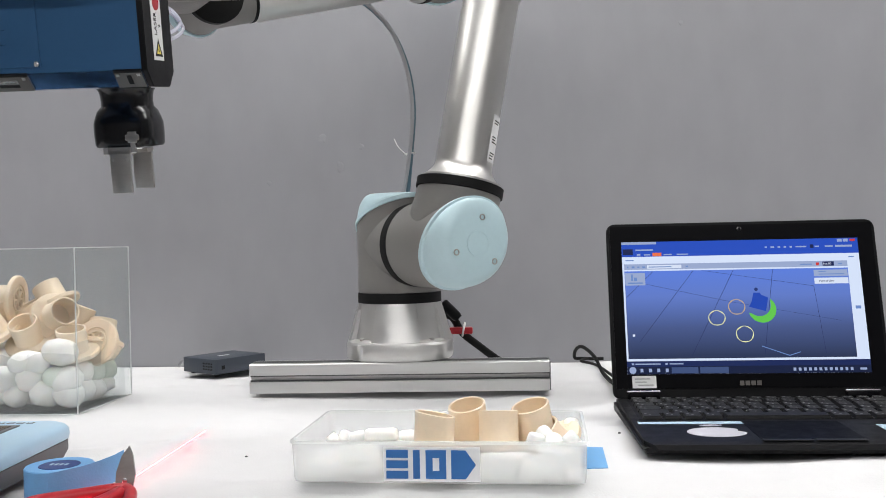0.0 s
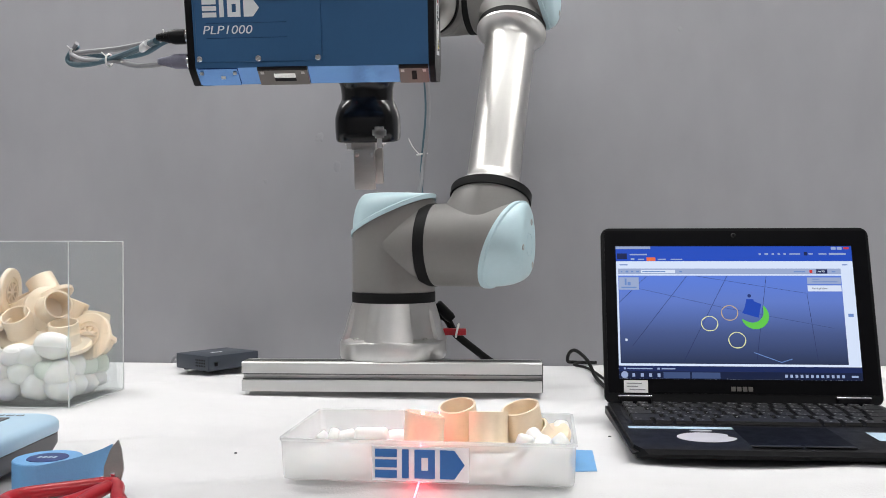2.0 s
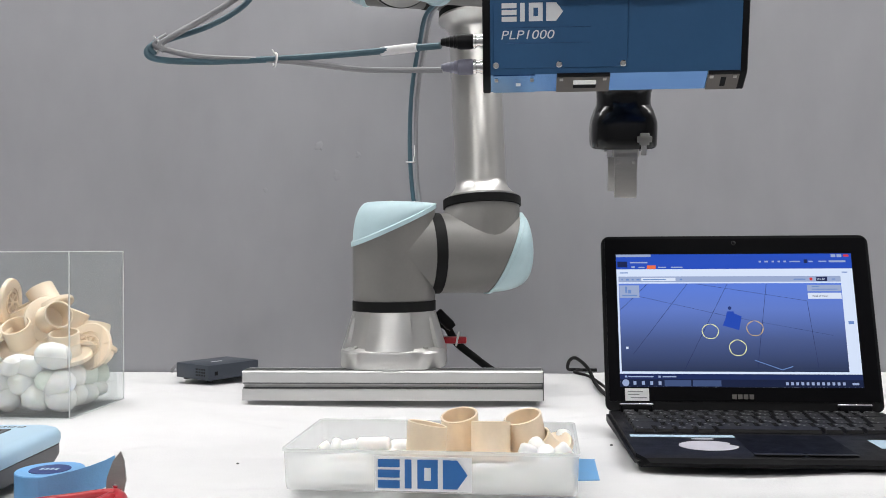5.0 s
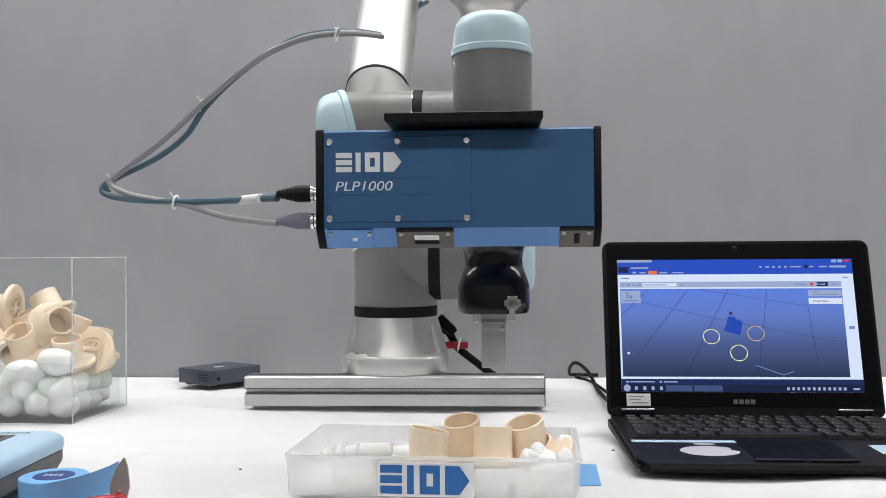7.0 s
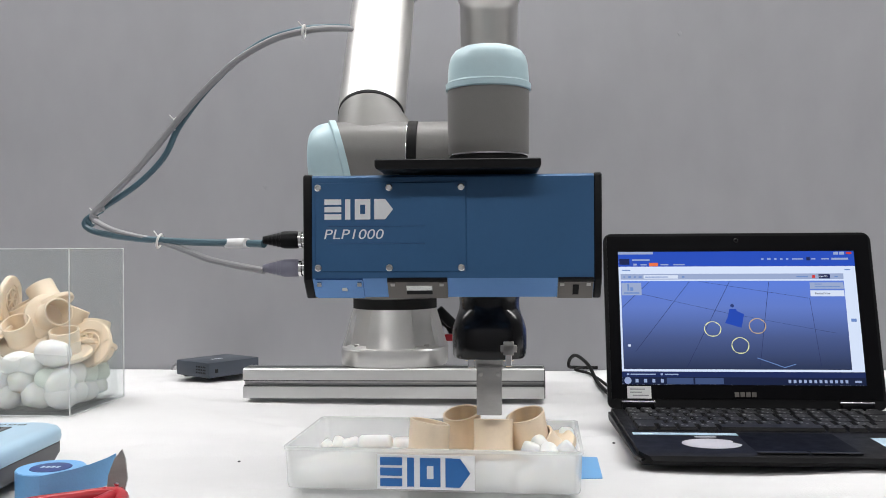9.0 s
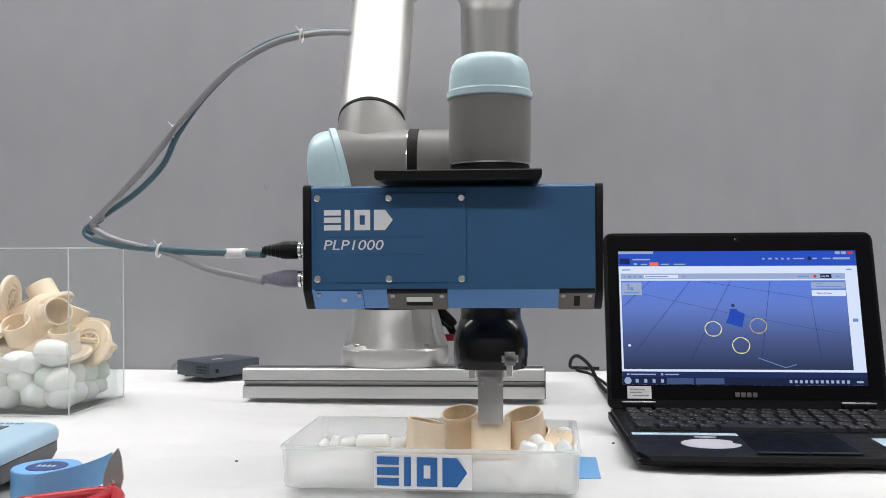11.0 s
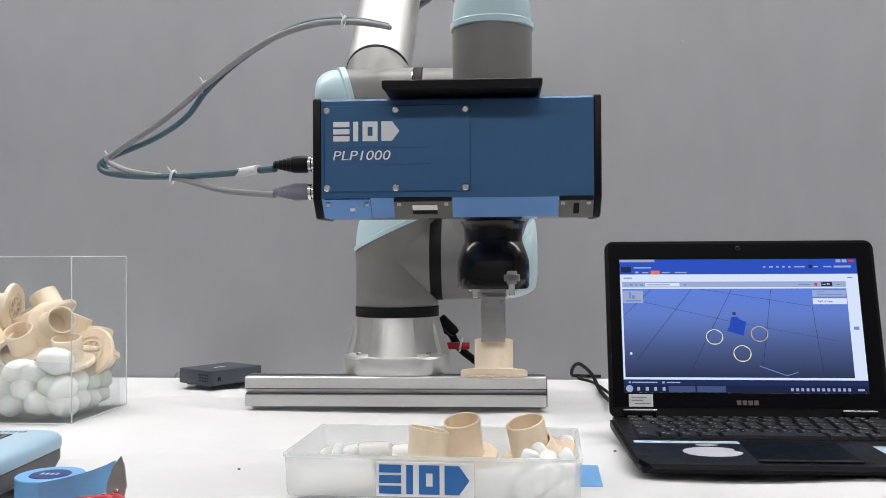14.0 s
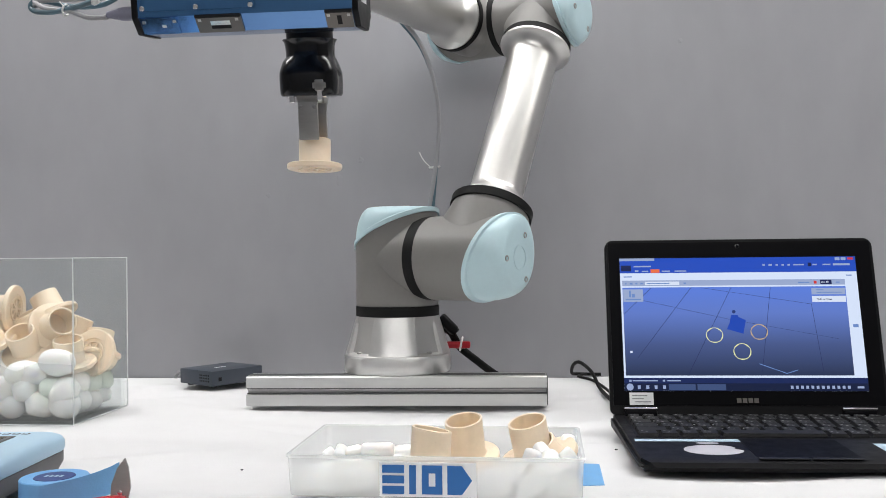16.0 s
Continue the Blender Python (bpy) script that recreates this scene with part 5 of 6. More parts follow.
    for cx, cz, a0 in ((W - 0.010, H - 0.010, 0), (0.010, H - 0.010, 90), (0.008, 0.008, 180), (W - 0.008, 0.008, 270)):
        r = 0.010 if cz > 0.1 else 0.008
        pts += [(cx + r * math.cos(radians(a0 + k * 18)), cz + r * math.sin(radians(a0 + k * 18))) for k in range(6)]
    loft(bm, [[(W / 2 + (p[0] - W / 2) * q, yy, H / 2 + (p[1] - H / 2) * q) for p in pts] for q, yy in ((0.994, 0.0), (1.0, 0.0012), (1.0, 0.006), (0.985, 0.008))])
    part("lid_shell", bm, LAPTOP, lid, "matt black lid", angle=30)
    sx0, sz0 = 0.0170, 0.0275
    fr = bmesh.new()
    box(fr, 0.004, W - 0.004, -0.0010, 0.0001, 0.011, sz0 - 0.0004)
    box(fr, 0.004, W - 0.004, -0.0010, 0.0001, sz0 + SC_H + 0.0004, H - 0.004)
    box(fr, 0.004, sx0 - 0.0004, -0.0010, 0.0001, sz0 - 0.0004, sz0 + SC_H + 0.0004)
    box(fr, sx0 + SC_W + 0.0004, W - 0.004, -0.0010, 0.0001, sz0 - 0.0004, sz0 + SC_H + 0.0004)
    part("bezel", fr, BEZEL, lid, "black plastic screen bezel", smooth=False)
    bm = bmesh.new()
    lathe(bm, [(0.0028, 0.0), (0.0028, 0.0012), (0.0018, 0.0013), (0.0018, 0.0008)], Matrix.Translation((W / 2, 0, H - 0.0095)) @ AX["y"] @ Matrix.Rotation(math.pi, 4, "X"), 16)
    part("webcam", bm, GLOSS, lid)
    bm = bmesh.new()
    for k in range(4):
        box(bm, W / 2 - 0.0125 + k * 0.0064, W / 2 - 0.0125 + k * 0.0064 + 0.0048, -0.0016, -0.0009, 0.0140, 0.0192)
    part("maker_mark", bm, FRAME_ALU, lid, "silver maker's mark bars")
    bm = bmesh.new()
    box(bm, 0.022, 0.049, -0.0016, -0.0009, 0.0115, 0.0255)
    o = part("asset_label", bm, PAPER, lid, "grey paper asset label")
    bm = bmesh.new()
    for k, (p, q) in enumerate(((0.025, 0.042), (0.025, 0.038), (0.028, 0.046))):
        box(bm, p, q, -0.0019, -0.0015, 0.0215 - 0.0035 * k, 0.0226 - 0.0035 * k)
    part("label_print", bm, GREYCABLE, o)
    for hx in (0.016, W - 0.052):
        bm = bmesh.new()
        box(bm, hx, hx + 0.036, -0.0065, 0.004, -0.0025, 0.0065, 0.0022, 2)
        hh = part("hinge", bm, BEZEL, lid)
        bm = bmesh.new()
        box(bm, hx - 0.001, hx + 0.037, -0.0050, -0.0010, 0.0064, 0.0086, 0.0006, 1)
        part("hinge_trim", bm, CHROME, hh, "silver hinge trim")
    screen(lid, sx0, sz0)


SCREEN_BITS = {}


def screen(lid, sx0, sz0):
    """The lit screen: window bars, a dusk-blue view with grid lines, three rings and a blue patch."""
    S = {k: screen_material("screen_" + k, c, p) for k, (c, p) in {
        "title": ((0.02, 0.09, 0.62), 0.80), "pale": ((0.70, 0.80, 1.0), 0.95), "tool": ((0.42, 0.52, 0.80), 0.75), "task": ((0.008, 0.016, 0.06), 0.8), "task2": ((0.012, 0.026, 0.12), 0.8), "task3": ((0.06, 0.10, 0.24), 0.8),
        "white": ((0.75, 0.83, 1.0), 0.9), "orange": ((1.0, 0.20, 0.08), 0.8), "line": ((0.02, 0.03, 0.12), 0.8), "patch": ((0.02, 0.09, 0.62), 0.7), "ring": ((0.85, 0.88, 0.45), 0.9),
        "ring2": ((0.78, 0.58, 0.30), 0.72), "btn": ((0.16, 0.28, 0.62), 0.9), "dark": ((0.01, 0.02, 0.10), 0.8), "green": ((0.16, 0.75, 0.10), 0.75), "btn2": ((0.03, 0.06, 0.25), 0.7), "red": ((0.8, 0.05, 0.05), 0.8)}.items()}
    m = bpy.data.materials.new("screen_view")
    m.use_nodes = True
    n, link = m.node_tree.nodes, m.node_tree.links
    p = n["Principled BSDF"]
    tc, sep, rm, cr = n.new("ShaderNodeTexCoord"), n.new("ShaderNodeSeparateXYZ"), n.new("ShaderNodeMapRange"), n.new("ShaderNodeValToRGB")
    link.new(tc.outputs["Object"], sep.inputs[0])
    rm.inputs["From Min"].default_value, rm.inputs["From Max"].default_value = sz0 + 0.018, sz0 + 0.118
    link.new(sep.outputs[2], rm.inputs["Value"])
    link.new(rm.outputs[0], cr.inputs[0])
    e = cr.color_ramp.elements
    e[0].color, e[1].color = (0.020, 0.032, 0.080, 1), (0.100, 0.195, 0.66, 1)
    mid = e.new(0.72)
    mid.color = (0.110, 0.185, 0.54, 1)
    lo = e.new(0.35)
    lo.color = (0.058, 0.090, 0.235, 1)
    p.inputs["Base Color"].default_value = (0.01, 0.01, 0.01, 1)
    p.inputs["IOR"].default_value = 1.12
    link.new(cr.outputs[0], p.inputs["Emission Color"])
    p.inputs["Emission Strength"].default_value = 1.05
    S["view"] = m
    W, H = SC_W, SC_H
    scr = new("screen")
    scr.parent = lid
    scr["label"] = "lit laptop screen with a blue program window"

    def rect(name, u0, u1, v0, v1, mat, lay):
        """u across from the left, v down from the top, both 0 to 1."""
        bm = bmesh.new()
        y = -0.0002 - 0.00012 * lay
        box(bm, sx0 + u0 * W, sx0 + u1 * W, y, y + 0.0001, sz0 + H * (1 - v1), sz0 + H * (1 - v0))
        return part(name, bm, S[mat], scr, smooth=False)

    def many(name, rects, mat, lay):
        bm = bmesh.new()
        y = -0.0002 - 0.00012 * lay
        thin = 0.62 if name.endswith(("text", "icons")) else 1.0
        for u0, u1, v0, v1 in rects:
            mid, half = (v0 + v1) / 2, (v1 - v0) / 2 * thin
            v0, v1 = mid - half, mid + half
            box(bm, sx0 + u0 * W, sx0 + u1 * W, y, y + 0.0001, sz0 + H * (1 - v1), sz0 + H * (1 - v0))
        return tagged(part(name, bm, S[mat], scr, smooth=False), kind="stuff")

    rect("window_background", 0, 1, 0, 1, "pale", 1)
    rect("title_bar", 0, 1, 0.0, 0.115, "title", 2)
    rect("desktop_strip", 0.0, 0.15, 0.0, 0.020, "tool", 3)
    many("window_buttons", [(0.915, 0.935, 0.006, 0.028), (0.940, 0.960, 0.006, 0.028)], "tool", 3)
    rect("close_button", 0.968, 0.990, 0.008, 0.024, "red", 3)
    many("title_text", [(0.06, 0.135, 0.055, 0.072), (0.065, 0.08, 0.088, 0.110), (0.095, 0.122, 0.094, 0.108), (0.18, 0.215, 0.094, 0.108), (0.235, 0.285, 0.094, 0.108),
                        (0.61, 0.62, 0.05, 0.07), (0.635, 0.65, 0.05, 0.07), (0.665, 0.675, 0.05, 0.07), (0.69, 0.70, 0.05, 0.07), (0.715, 0.725, 0.05, 0.07), (0.74, 0.785, 0.052, 0.068),
                        (0.82, 0.838, 0.052, 0.068), (0.862, 0.895, 0.052, 0.068), (0.905, 0.975, 0.048, 0.072)], "tool", 3)
    rect("device_icon", 0.005, 0.048, 0.055, 0.10, "dark", 3)
    rect("active_tab", 0.132, 0.170, 0.086, 0.113, "orange", 4)
    rect("user_icon", 0.80, 0.815, 0.045, 0.072, "dark", 4)
    many("head_text", [(0.015, 0.05, 0.137, 0.150), (0.955, 0.978, 0.137, 0.150)], "btn", 3)
    rect("tool_bar", 0.008, 0.948, 0.172, 0.215, "tool", 3)
    many("tool_text", [(0.02, 0.026, 0.187, 0.205), (0.04, 0.052, 0.185, 0.207), (0.064, 0.073, 0.187, 0.205), (0.085, 0.098, 0.187, 0.205), (0.27, 0.28, 0.187, 0.205), (0.752, 0.80, 0.190, 0.203), (0.91, 0.925, 0.190, 0.203)], "btn", 5)
    rect("drop_list", 0.106, 0.252, 0.182, 0.208, "white", 4)
    many("drop_text", [(0.112, 0.21, 0.190, 0.202)], "btn", 5)
    rect("live_button", 0.845, 0.892, 0.178, 0.210, "dark", 4)
    rect("record_dot", 0.818, 0.830, 0.184, 0.206, "red", 4)
    rect("view", 0.008, 0.948, 0.226, 0.888, "view", 2)
    # floor grid of the view
    bm = bmesh.new()
    y = -0.0002 - 0.00012 * 3
    for (u0, v0, u1, v1, w) in ((0.13, 0.23, 0.01, 0.43, 0.0016), (0.30, 0.23, 0.06, 0.76, 0.0016), (0.47, 0.23, 0.27, 0.88, 0.0016), (0.635, 0.23, 0.575, 0.86, 0.0015), (0.80, 0.36, 0.825, 0.86, 0.0014),
                                (0.08, 0.32, 0.45, 0.47, 0.0011), (0.34, 0.23, 0.80, 0.36, 0.0011), (0.45, 0.47, 0.90, 0.62, 0.0009)):
        d = Vector((u1 - u0, (v1 - v0) * H / W))
        q = Vector((-d.y, d.x)).normalized() * w * 0.55
        pts = [(u0 + q.x, v0 + q.y * W / H), (u1 + q.x, v1 + q.y * W / H), (u1 - q.x, v1 - q.y * W / H), (u0 - q.x, v0 - q.y * W / H)]
        bm.faces.new([bm.verts.new((sx0 + u * W, y, sz0 + H * (1 - v))) for u, v in pts])
    tagged(part("view_grid", bm, S["line"], scr, smooth=False), kind="stuff")
    bm = bmesh.new()
    pts = [(0.452, 0.505), (0.462, 0.440), (0.490, 0.440), (0.492, 0.455), (0.522, 0.478), (0.508, 0.580), (0.440, 0.545)]
    bm.faces.new([bm.verts.new((sx0 + u * W, -0.0002 - 0.00012 * 4, sz0 + H * (1 - v))) for u, v in pts])
    patch = part("scanned_patch", bm, S["patch"], scr, smooth=False)
    knob = bmesh.new()
    lathe(knob, [(0.0021, 0.0), (0.0021, 0.0001)], Matrix.Translation((sx0 + 0.474 * W, -0.00075, sz0 + H * 0.585)) @ AX["y"] @ Matrix.Rotation(math.pi, 4, "X"), 16)
    part("view_mark", knob, S["btn2"], patch)
    # green point cloud of the part just scanned
    bm = bmesh.new()
    a, b = [], []
    for k in range(31):
        t = radians(-165 + 215 * k / 30)
        w = 0.52 * math.sin(math.pi * k / 30) ** 0.6 + 0.03
        for lst, q in ((a, 1.0), (b, 1.0 - w)):
            lst.append(bm.verts.new((sx0 + (0.578 + 0.058 * q * math.cos(t)) * W, -0.0002 - 0.00012 * 5, sz0 + H * (1 - 0.530 + 0.100 * q * math.sin(t)))))
    for k in range(30):
        bm.faces.new((a[k], a[k + 1], b[k + 1], b[k]))
    cloud = part("scanned_cloud", bm, S["green"], scr, smooth=False)
    SCREEN_BITS.update(patch=patch, cloud=cloud)
    for u, v, mat, ru, rv in ((0.387, 0.590, "ring", 0.036, 0.057), (0.498, 0.712, "ring", 0.037, 0.061), (0.574, 0.567, "ring2", 0.036, 0.058)):
        bm = bmesh.new()
        a, b = [], []
        for k in range(40):
            t = 2 * math.pi * k / 40
            w = 0.10 + 0.03 * math.sin(5 * t)
            for lst, s in ((a, 1.0), (b, 1.0 - w)):
                lst.append(bm.verts.new((sx0 + (u + ru * s * math.cos(t)) * W, -0.0002 - 0.00012 * 5, sz0 + H * (1 - v - rv * s * math.sin(t)))))
        for k in range(40):
            bm.faces.new((a[k], a[(k + 1) % 40], b[(k + 1) % 40], b[k]))
        hoop = part("scanned_ring", bm, S[mat], scr, smooth=False)
        if mat == "ring2":
            SCREEN_BITS["ring"] = hoop
    bm = bmesh.new()
    for u0, v0, u1, v1 in ((0.565, 0.80, 0.675, 0.87), (0.675, 0.87, 0.72, 0.845)):
        bm.faces.new([bm.verts.new((sx0 + u * W, -0.0002 - 0.00012 * 4, sz0 + H * (1 - v))) for u, v in ((u0, v0), (u1, v1), (u1, v1 + 0.006), (u0, v0 + 0.006))])
    part("field_corner", bm, S["btn"], scr, smooth=False)
    face = Matrix.Rotation(radians(90), 4, "X")
    def words(name, text, u, v, h, mat):
        lettering(name, text, h * H, S[mat], scr, Matrix.Translation((sx0 + u * W, -0.0010, sz0 + H * (1 - v))) @ face, shear=0.0)
    words("button_text", "Live 3D", 0.8475, 0.2005, 0.0185, "white")
    words("panel_text", "Field of View", 0.824, 0.331, 0.0205, "dark")
    rect("load_button", 0.010, 0.095, 0.240, 0.335, "tool", 4)
    many("load_icon", [(0.035, 0.043, 0.250, 0.30), (0.047, 0.060, 0.275, 0.302), (0.02, 0.085, 0.313, 0.323)], "btn", 5)
    rect("info_panel", 0.805, 0.945, 0.240, 0.288, "tool", 4)
    rect("info_panel", 0.805, 0.945, 0.300, 0.345, "white", 4)
    many("info_text", [(0.825, 0.855, 0.248, 0.258), (0.825, 0.93, 0.268, 0.278), ], "btn", 5)
    many("axis_mark", [(0.03, 0.04, 0.705, 0.722)], "white", 4)
    rect("slider_knob", 0.963, 0.985, 0.512, 0.535, "btn", 4)
    rect("status_bar", 0, 1, 0.905, 0.945, "task2", 3)
    many("status_text", [(0.02, 0.03, 0.915, 0.937), (0.035, 0.14, 0.919, 0.933), (0.16, 0.17, 0.915, 0.937), (0.178, 0.235, 0.919, 0.933)], "tool", 4)
    rect("task_bar", 0, 1, 0.945, 1.0, "task", 3)
    many("task_buttons", [(0.185, 0.295, 0.951, 0.995), (0.303, 0.42, 0.951, 0.995)], "task3", 4)
    many("task_icon", [(0.055, 0.067, 0.960, 0.986), (0.09, 0.103, 0.960, 0.986), (0.125, 0.137, 0.960, 0.986), (0.16, 0.172, 0.960, 0.986)] + [(0.685 + 0.021 * k, 0.696 + 0.021 * k, 0.962, 0.984) for k in range(12)]
         + [(0.955, 0.982, 0.966, 0.981)], "tool", 5)
    bm = bmesh.new()
    lathe(bm, [(0.0040, 0.0), (0.0040, 0.0001)], Matrix.Translation((sx0 + 0.023 * W, -0.0009, sz0 + H * 0.028)) @ AX["y"] @ Matrix.Rotation(math.pi, 4, "X"), 20)
    part("start_button", bm, S["tool"], scr)


# ---------------- small things on the table ----------------
def network_switch():
    ob = thing("network_switch", "small dark slate network box on the white cloth", "network switch", pose(-0.3030, 0.0860, 0, 0, 0, 55.0))
    bm = bmesh.new()
    box(bm, -0.0, 0.100, 0.0, 0.082, 0.003, 0.0265, 0.0015, 2)
    body = part("switch_case", bm, SWITCH, ob, "dark slate metal case")
    for fx in (0.012, 0.088):
        for fy in (0.012, 0.070):
            bm = bmesh.new()
            lathe(bm, [(0.005, 0.0), (0.005, 0.0032)], Matrix.Translation((fx, fy, 0)), 14)
            part("foot", bm, RUBBER, body)
    bm = bmesh.new()
    rng = random.Random(2)
    for i in range(6):
        for j in range(3):
            y = 0.008 + i * 0.0042
            box(bm, -0.0004, 0.0002, y, y + 0.0022, 0.009 + j * 0.0045, 0.0115 + j * 0.0045)
    part("vent_holes", bm, BLACK, body)
    bm = bmesh.new()
    box(bm, 0.012, 0.018, -0.0004, 0.0002, 0.010, 0.016)
    part("lock_slot", bm, BLACK, body)
    bm = bmesh.new()
    box(bm, 0.035, 0.055, 0.035, 0.040, 0.0264, 0.0268)
    part("top_mark", bm, PAPER, body)
    ob2 = thing("patch_cable", "grey patch cable plugged into the network box", "cable")
    bm = bmesh.new()
    hose(bm, [(-0.372, 0.166, 0.017), (-0.386, 0.176, 0.015), (-0.396, 0.186, 0.006), (-0.398, 0.204, 0.004), (-0.390, 0.228, 0.0035)], 0.003)
    part("cable_sheath", bm, GREYCABLE, ob2)
    bm = bmesh.new()
    box(bm, -0.374, -0.358, 0.156, 0.168, 0.010, 0.021, 0.001, 1)
    part("cable_plug", bm, TIE, ob2)


def teach_pendant():
    ob = thing("teach_pendant", "pale blue robot teach pendant lying on the cloth", "teach pendant", pose(-0.2745, -0.4310, 0.0, 0, 0, 1.5))
    W, Dp = 0.30, 0.23
    def outline(inset, z):
        pts = []
        r = 0.030
        for cx, cy, a0 in ((-r, -r, 0), (-W + r, -r, 90), (-W + r, -Dp + r, 180), (-r, -Dp + r, 270)):
            pts += [(cx + (r - inset) * math.cos(radians(a0 + k * 15)), cy + (r - inset) * math.sin(radians(a0 + k * 15)), z) for k in range(7)]
        return pts
    bm = bmesh.new()
    loft(bm, [outline(0.014, 0.0006), outline(0.006, 0.004), outline(0.0015, 0.012), outline(0.0015, 0.0215)])
    part("lower_shell", bm, DGREY, ob, "dark grey lower shell", angle=50)
    bm = bmesh.new()
    loft(bm, [outline(0.003, 0.0213), outline(0.003, 0.0225)])
    part("seam", bm, BLACK, ob)
    bm = bmesh.new()
    loft(bm, [outline(0.001, 0.0225), outline(0.0, 0.026), outline(0.0005, 0.031), outline(0.003, 0.0345), outline(0.008, 0.0365), outline(0.014, 0.037)])
    part("upper_shell", bm, PEND, ob, "pale blue upper shell", angle=50)
    bm = bmesh.new()
    box(bm, -W + 0.03, -0.042, -Dp + 0.03, -0.034, 0.0366, 0.0378, 0.001, 1)
    fr = part("screen_frame", bm, DGREY, ob)
    bm = bmesh.new()
    box(bm, -W + 0.036, -0.048, -Dp + 0.036, -0.040, 0.0377, 0.0381)
    part("screen", bm, GLOSS, fr, "dark switched-off touch screen")
    bm = bmesh.new()
    for k in range(9):
        if k != 4:
            x = -0.118 + k * 0.0095
            box(bm, x, x + 0.0065, -0.024, -0.0185, 0.0368, 0.0373)
            box(bm, x + 0.0016, x + 0.005, -0.0225, -0.020, 0.0373, 0.0374, mat=1)
    part("name_print", bm, [DGREY, PEND], ob, "dark printed bars")


def tape_roll():
    ob = thing("tape_roll", "roll of blue masking tape lying flat on the cloth", "tape roll", pose(-0.2300, -0.5640, 0))
    bm = bmesh.new()
    lathe(bm, [(0.0165, 0.0006), (0.0265, 0.0006), (0.0272, 0.0012), (0.0272, 0.0232), (0.0265, 0.0240), (0.0165, 0.0238)], None, 56, cap0=False, cap1=False)
    part("tape", bm, TAPE, ob, "blue tape winding")
    bm = bmesh.new()
    lathe(bm, [(0.0165, 0.0006), (0.0165, 0.0236), (0.0160, 0.0242), (0.004, 0.0242)], None, 40)
    core = part("core_label", bm, TAPE_CORE, ob, "navy core label")
    bm = bmesh.new()
    for k in range(4):
        box(bm, -0.008 + k * 0.0042, -0.0055 + k * 0.0042, -0.003, 0.003, 0.0242, 0.02435)
    part("core_print", bm, STICKER, core)
    bm = bmesh.new()
    pts = [(0.004 + 0.0, -0.0273), (0.014, -0.0250), (0.026, -0.018), (0.036, -0.006), (0.043, 0.008), (0.0465, 0.019)]
    a = [[(x, y, 0.001 + 0.0016 * k), (x, y, 0.0236 + 0.0016 * k), (x + 0.0003, y - 0.0003, 0.0236 + 0.0016 * k), (x + 0.0003, y - 0.0003, 0.001 + 0.0016 * k)] for k, (x, y) in enumerate(pts)]
    loft(bm, a)
    part("tape_tail", bm, TAPE, ob, "loose end of blue tape")
    ob = thing("tape_strip", "strip of blue tape stuck on the cloth", "tape")
    bm = bmesh.new()
    pts = [(0.190, -0.4985), (0.2285, -0.4945), (0.2330, -0.4160), (0.198, -0.4120)]
    loft(bm, [[(x, y, 0.0004) for x, y in pts], [(x, y, 0.0011) for x, y in pts]])
    part("strip", bm, TAPE, ob, smooth=False)


def scissors():
    ob = thing("scissors", "open scissors with red handles leaning on the tape", "scissors", pose(0.0210, 0, 0))
    bm = bmesh.new()
    y = -0.578
    for dy, pts in ((0.0, [(-0.1985, 0.006), (-0.1845, 0.006), (-0.1825, 0.018), (-0.1855, 0.033), (-0.1890, 0.0405), (-0.1945, 0.033), (-0.1985, 0.020)]),):
        loft(bm, [[(x, y + dy + (z - 0.006) * 0.2, z) for x, z in pts], [(x, y + dy + 0.002 + (z - 0.006) * 0.2, z) for x, z in pts]])
    part("blade", bm, STEEL, ob, "grey steel blade", smooth=False)
    bm = bmesh.new()
    lathe(bm, [(0.0022, 0), (0.0022, 0.0012), (0.0014, 0.0016)], Matrix.Translation((-0.1905, y + 0.0012, 0.014)) @ AX["y"] @ Matrix.Rotation(math.pi, 4, "X"), 14)
    part("pivot", bm, CHROME, ob)
    bm = bmesh.new()
    hose(bm, [(-0.186, -0.580, 0.007), (-0.196, -0.588, 0.009), (-0.215, -0.596, 0.008), (-0.236, -0.602, 0.0065), (-0.250, -0.612, 0.006), (-0.252, -0.630, 0.006), (-0.235, -0.645, 0.006), (-0.210, -0.640, 0.006), (-0.196, -0.618, 0.0065), (-0.188, -0.592, 0.008)], 0.0055, 12, 5)
    part("handle", bm, RED, ob, "red plastic handle")
    bm = bmesh.new()
    hose(bm, [(-0.190, -0.580, 0.008), (-0.180, -0.592, 0.008), (-0.172, -0.612, 0.007), (-0.160, -0.635, 0.006), (-0.170, -0.655, 0.006), (-0.188, -0.650, 0.006), (-0.192, -0.625, 0.0065), (-0.188, -0.598, 0.008)], 0.0052, 12, 5)
    part("handle", bm, RED, ob, "red plastic handle")


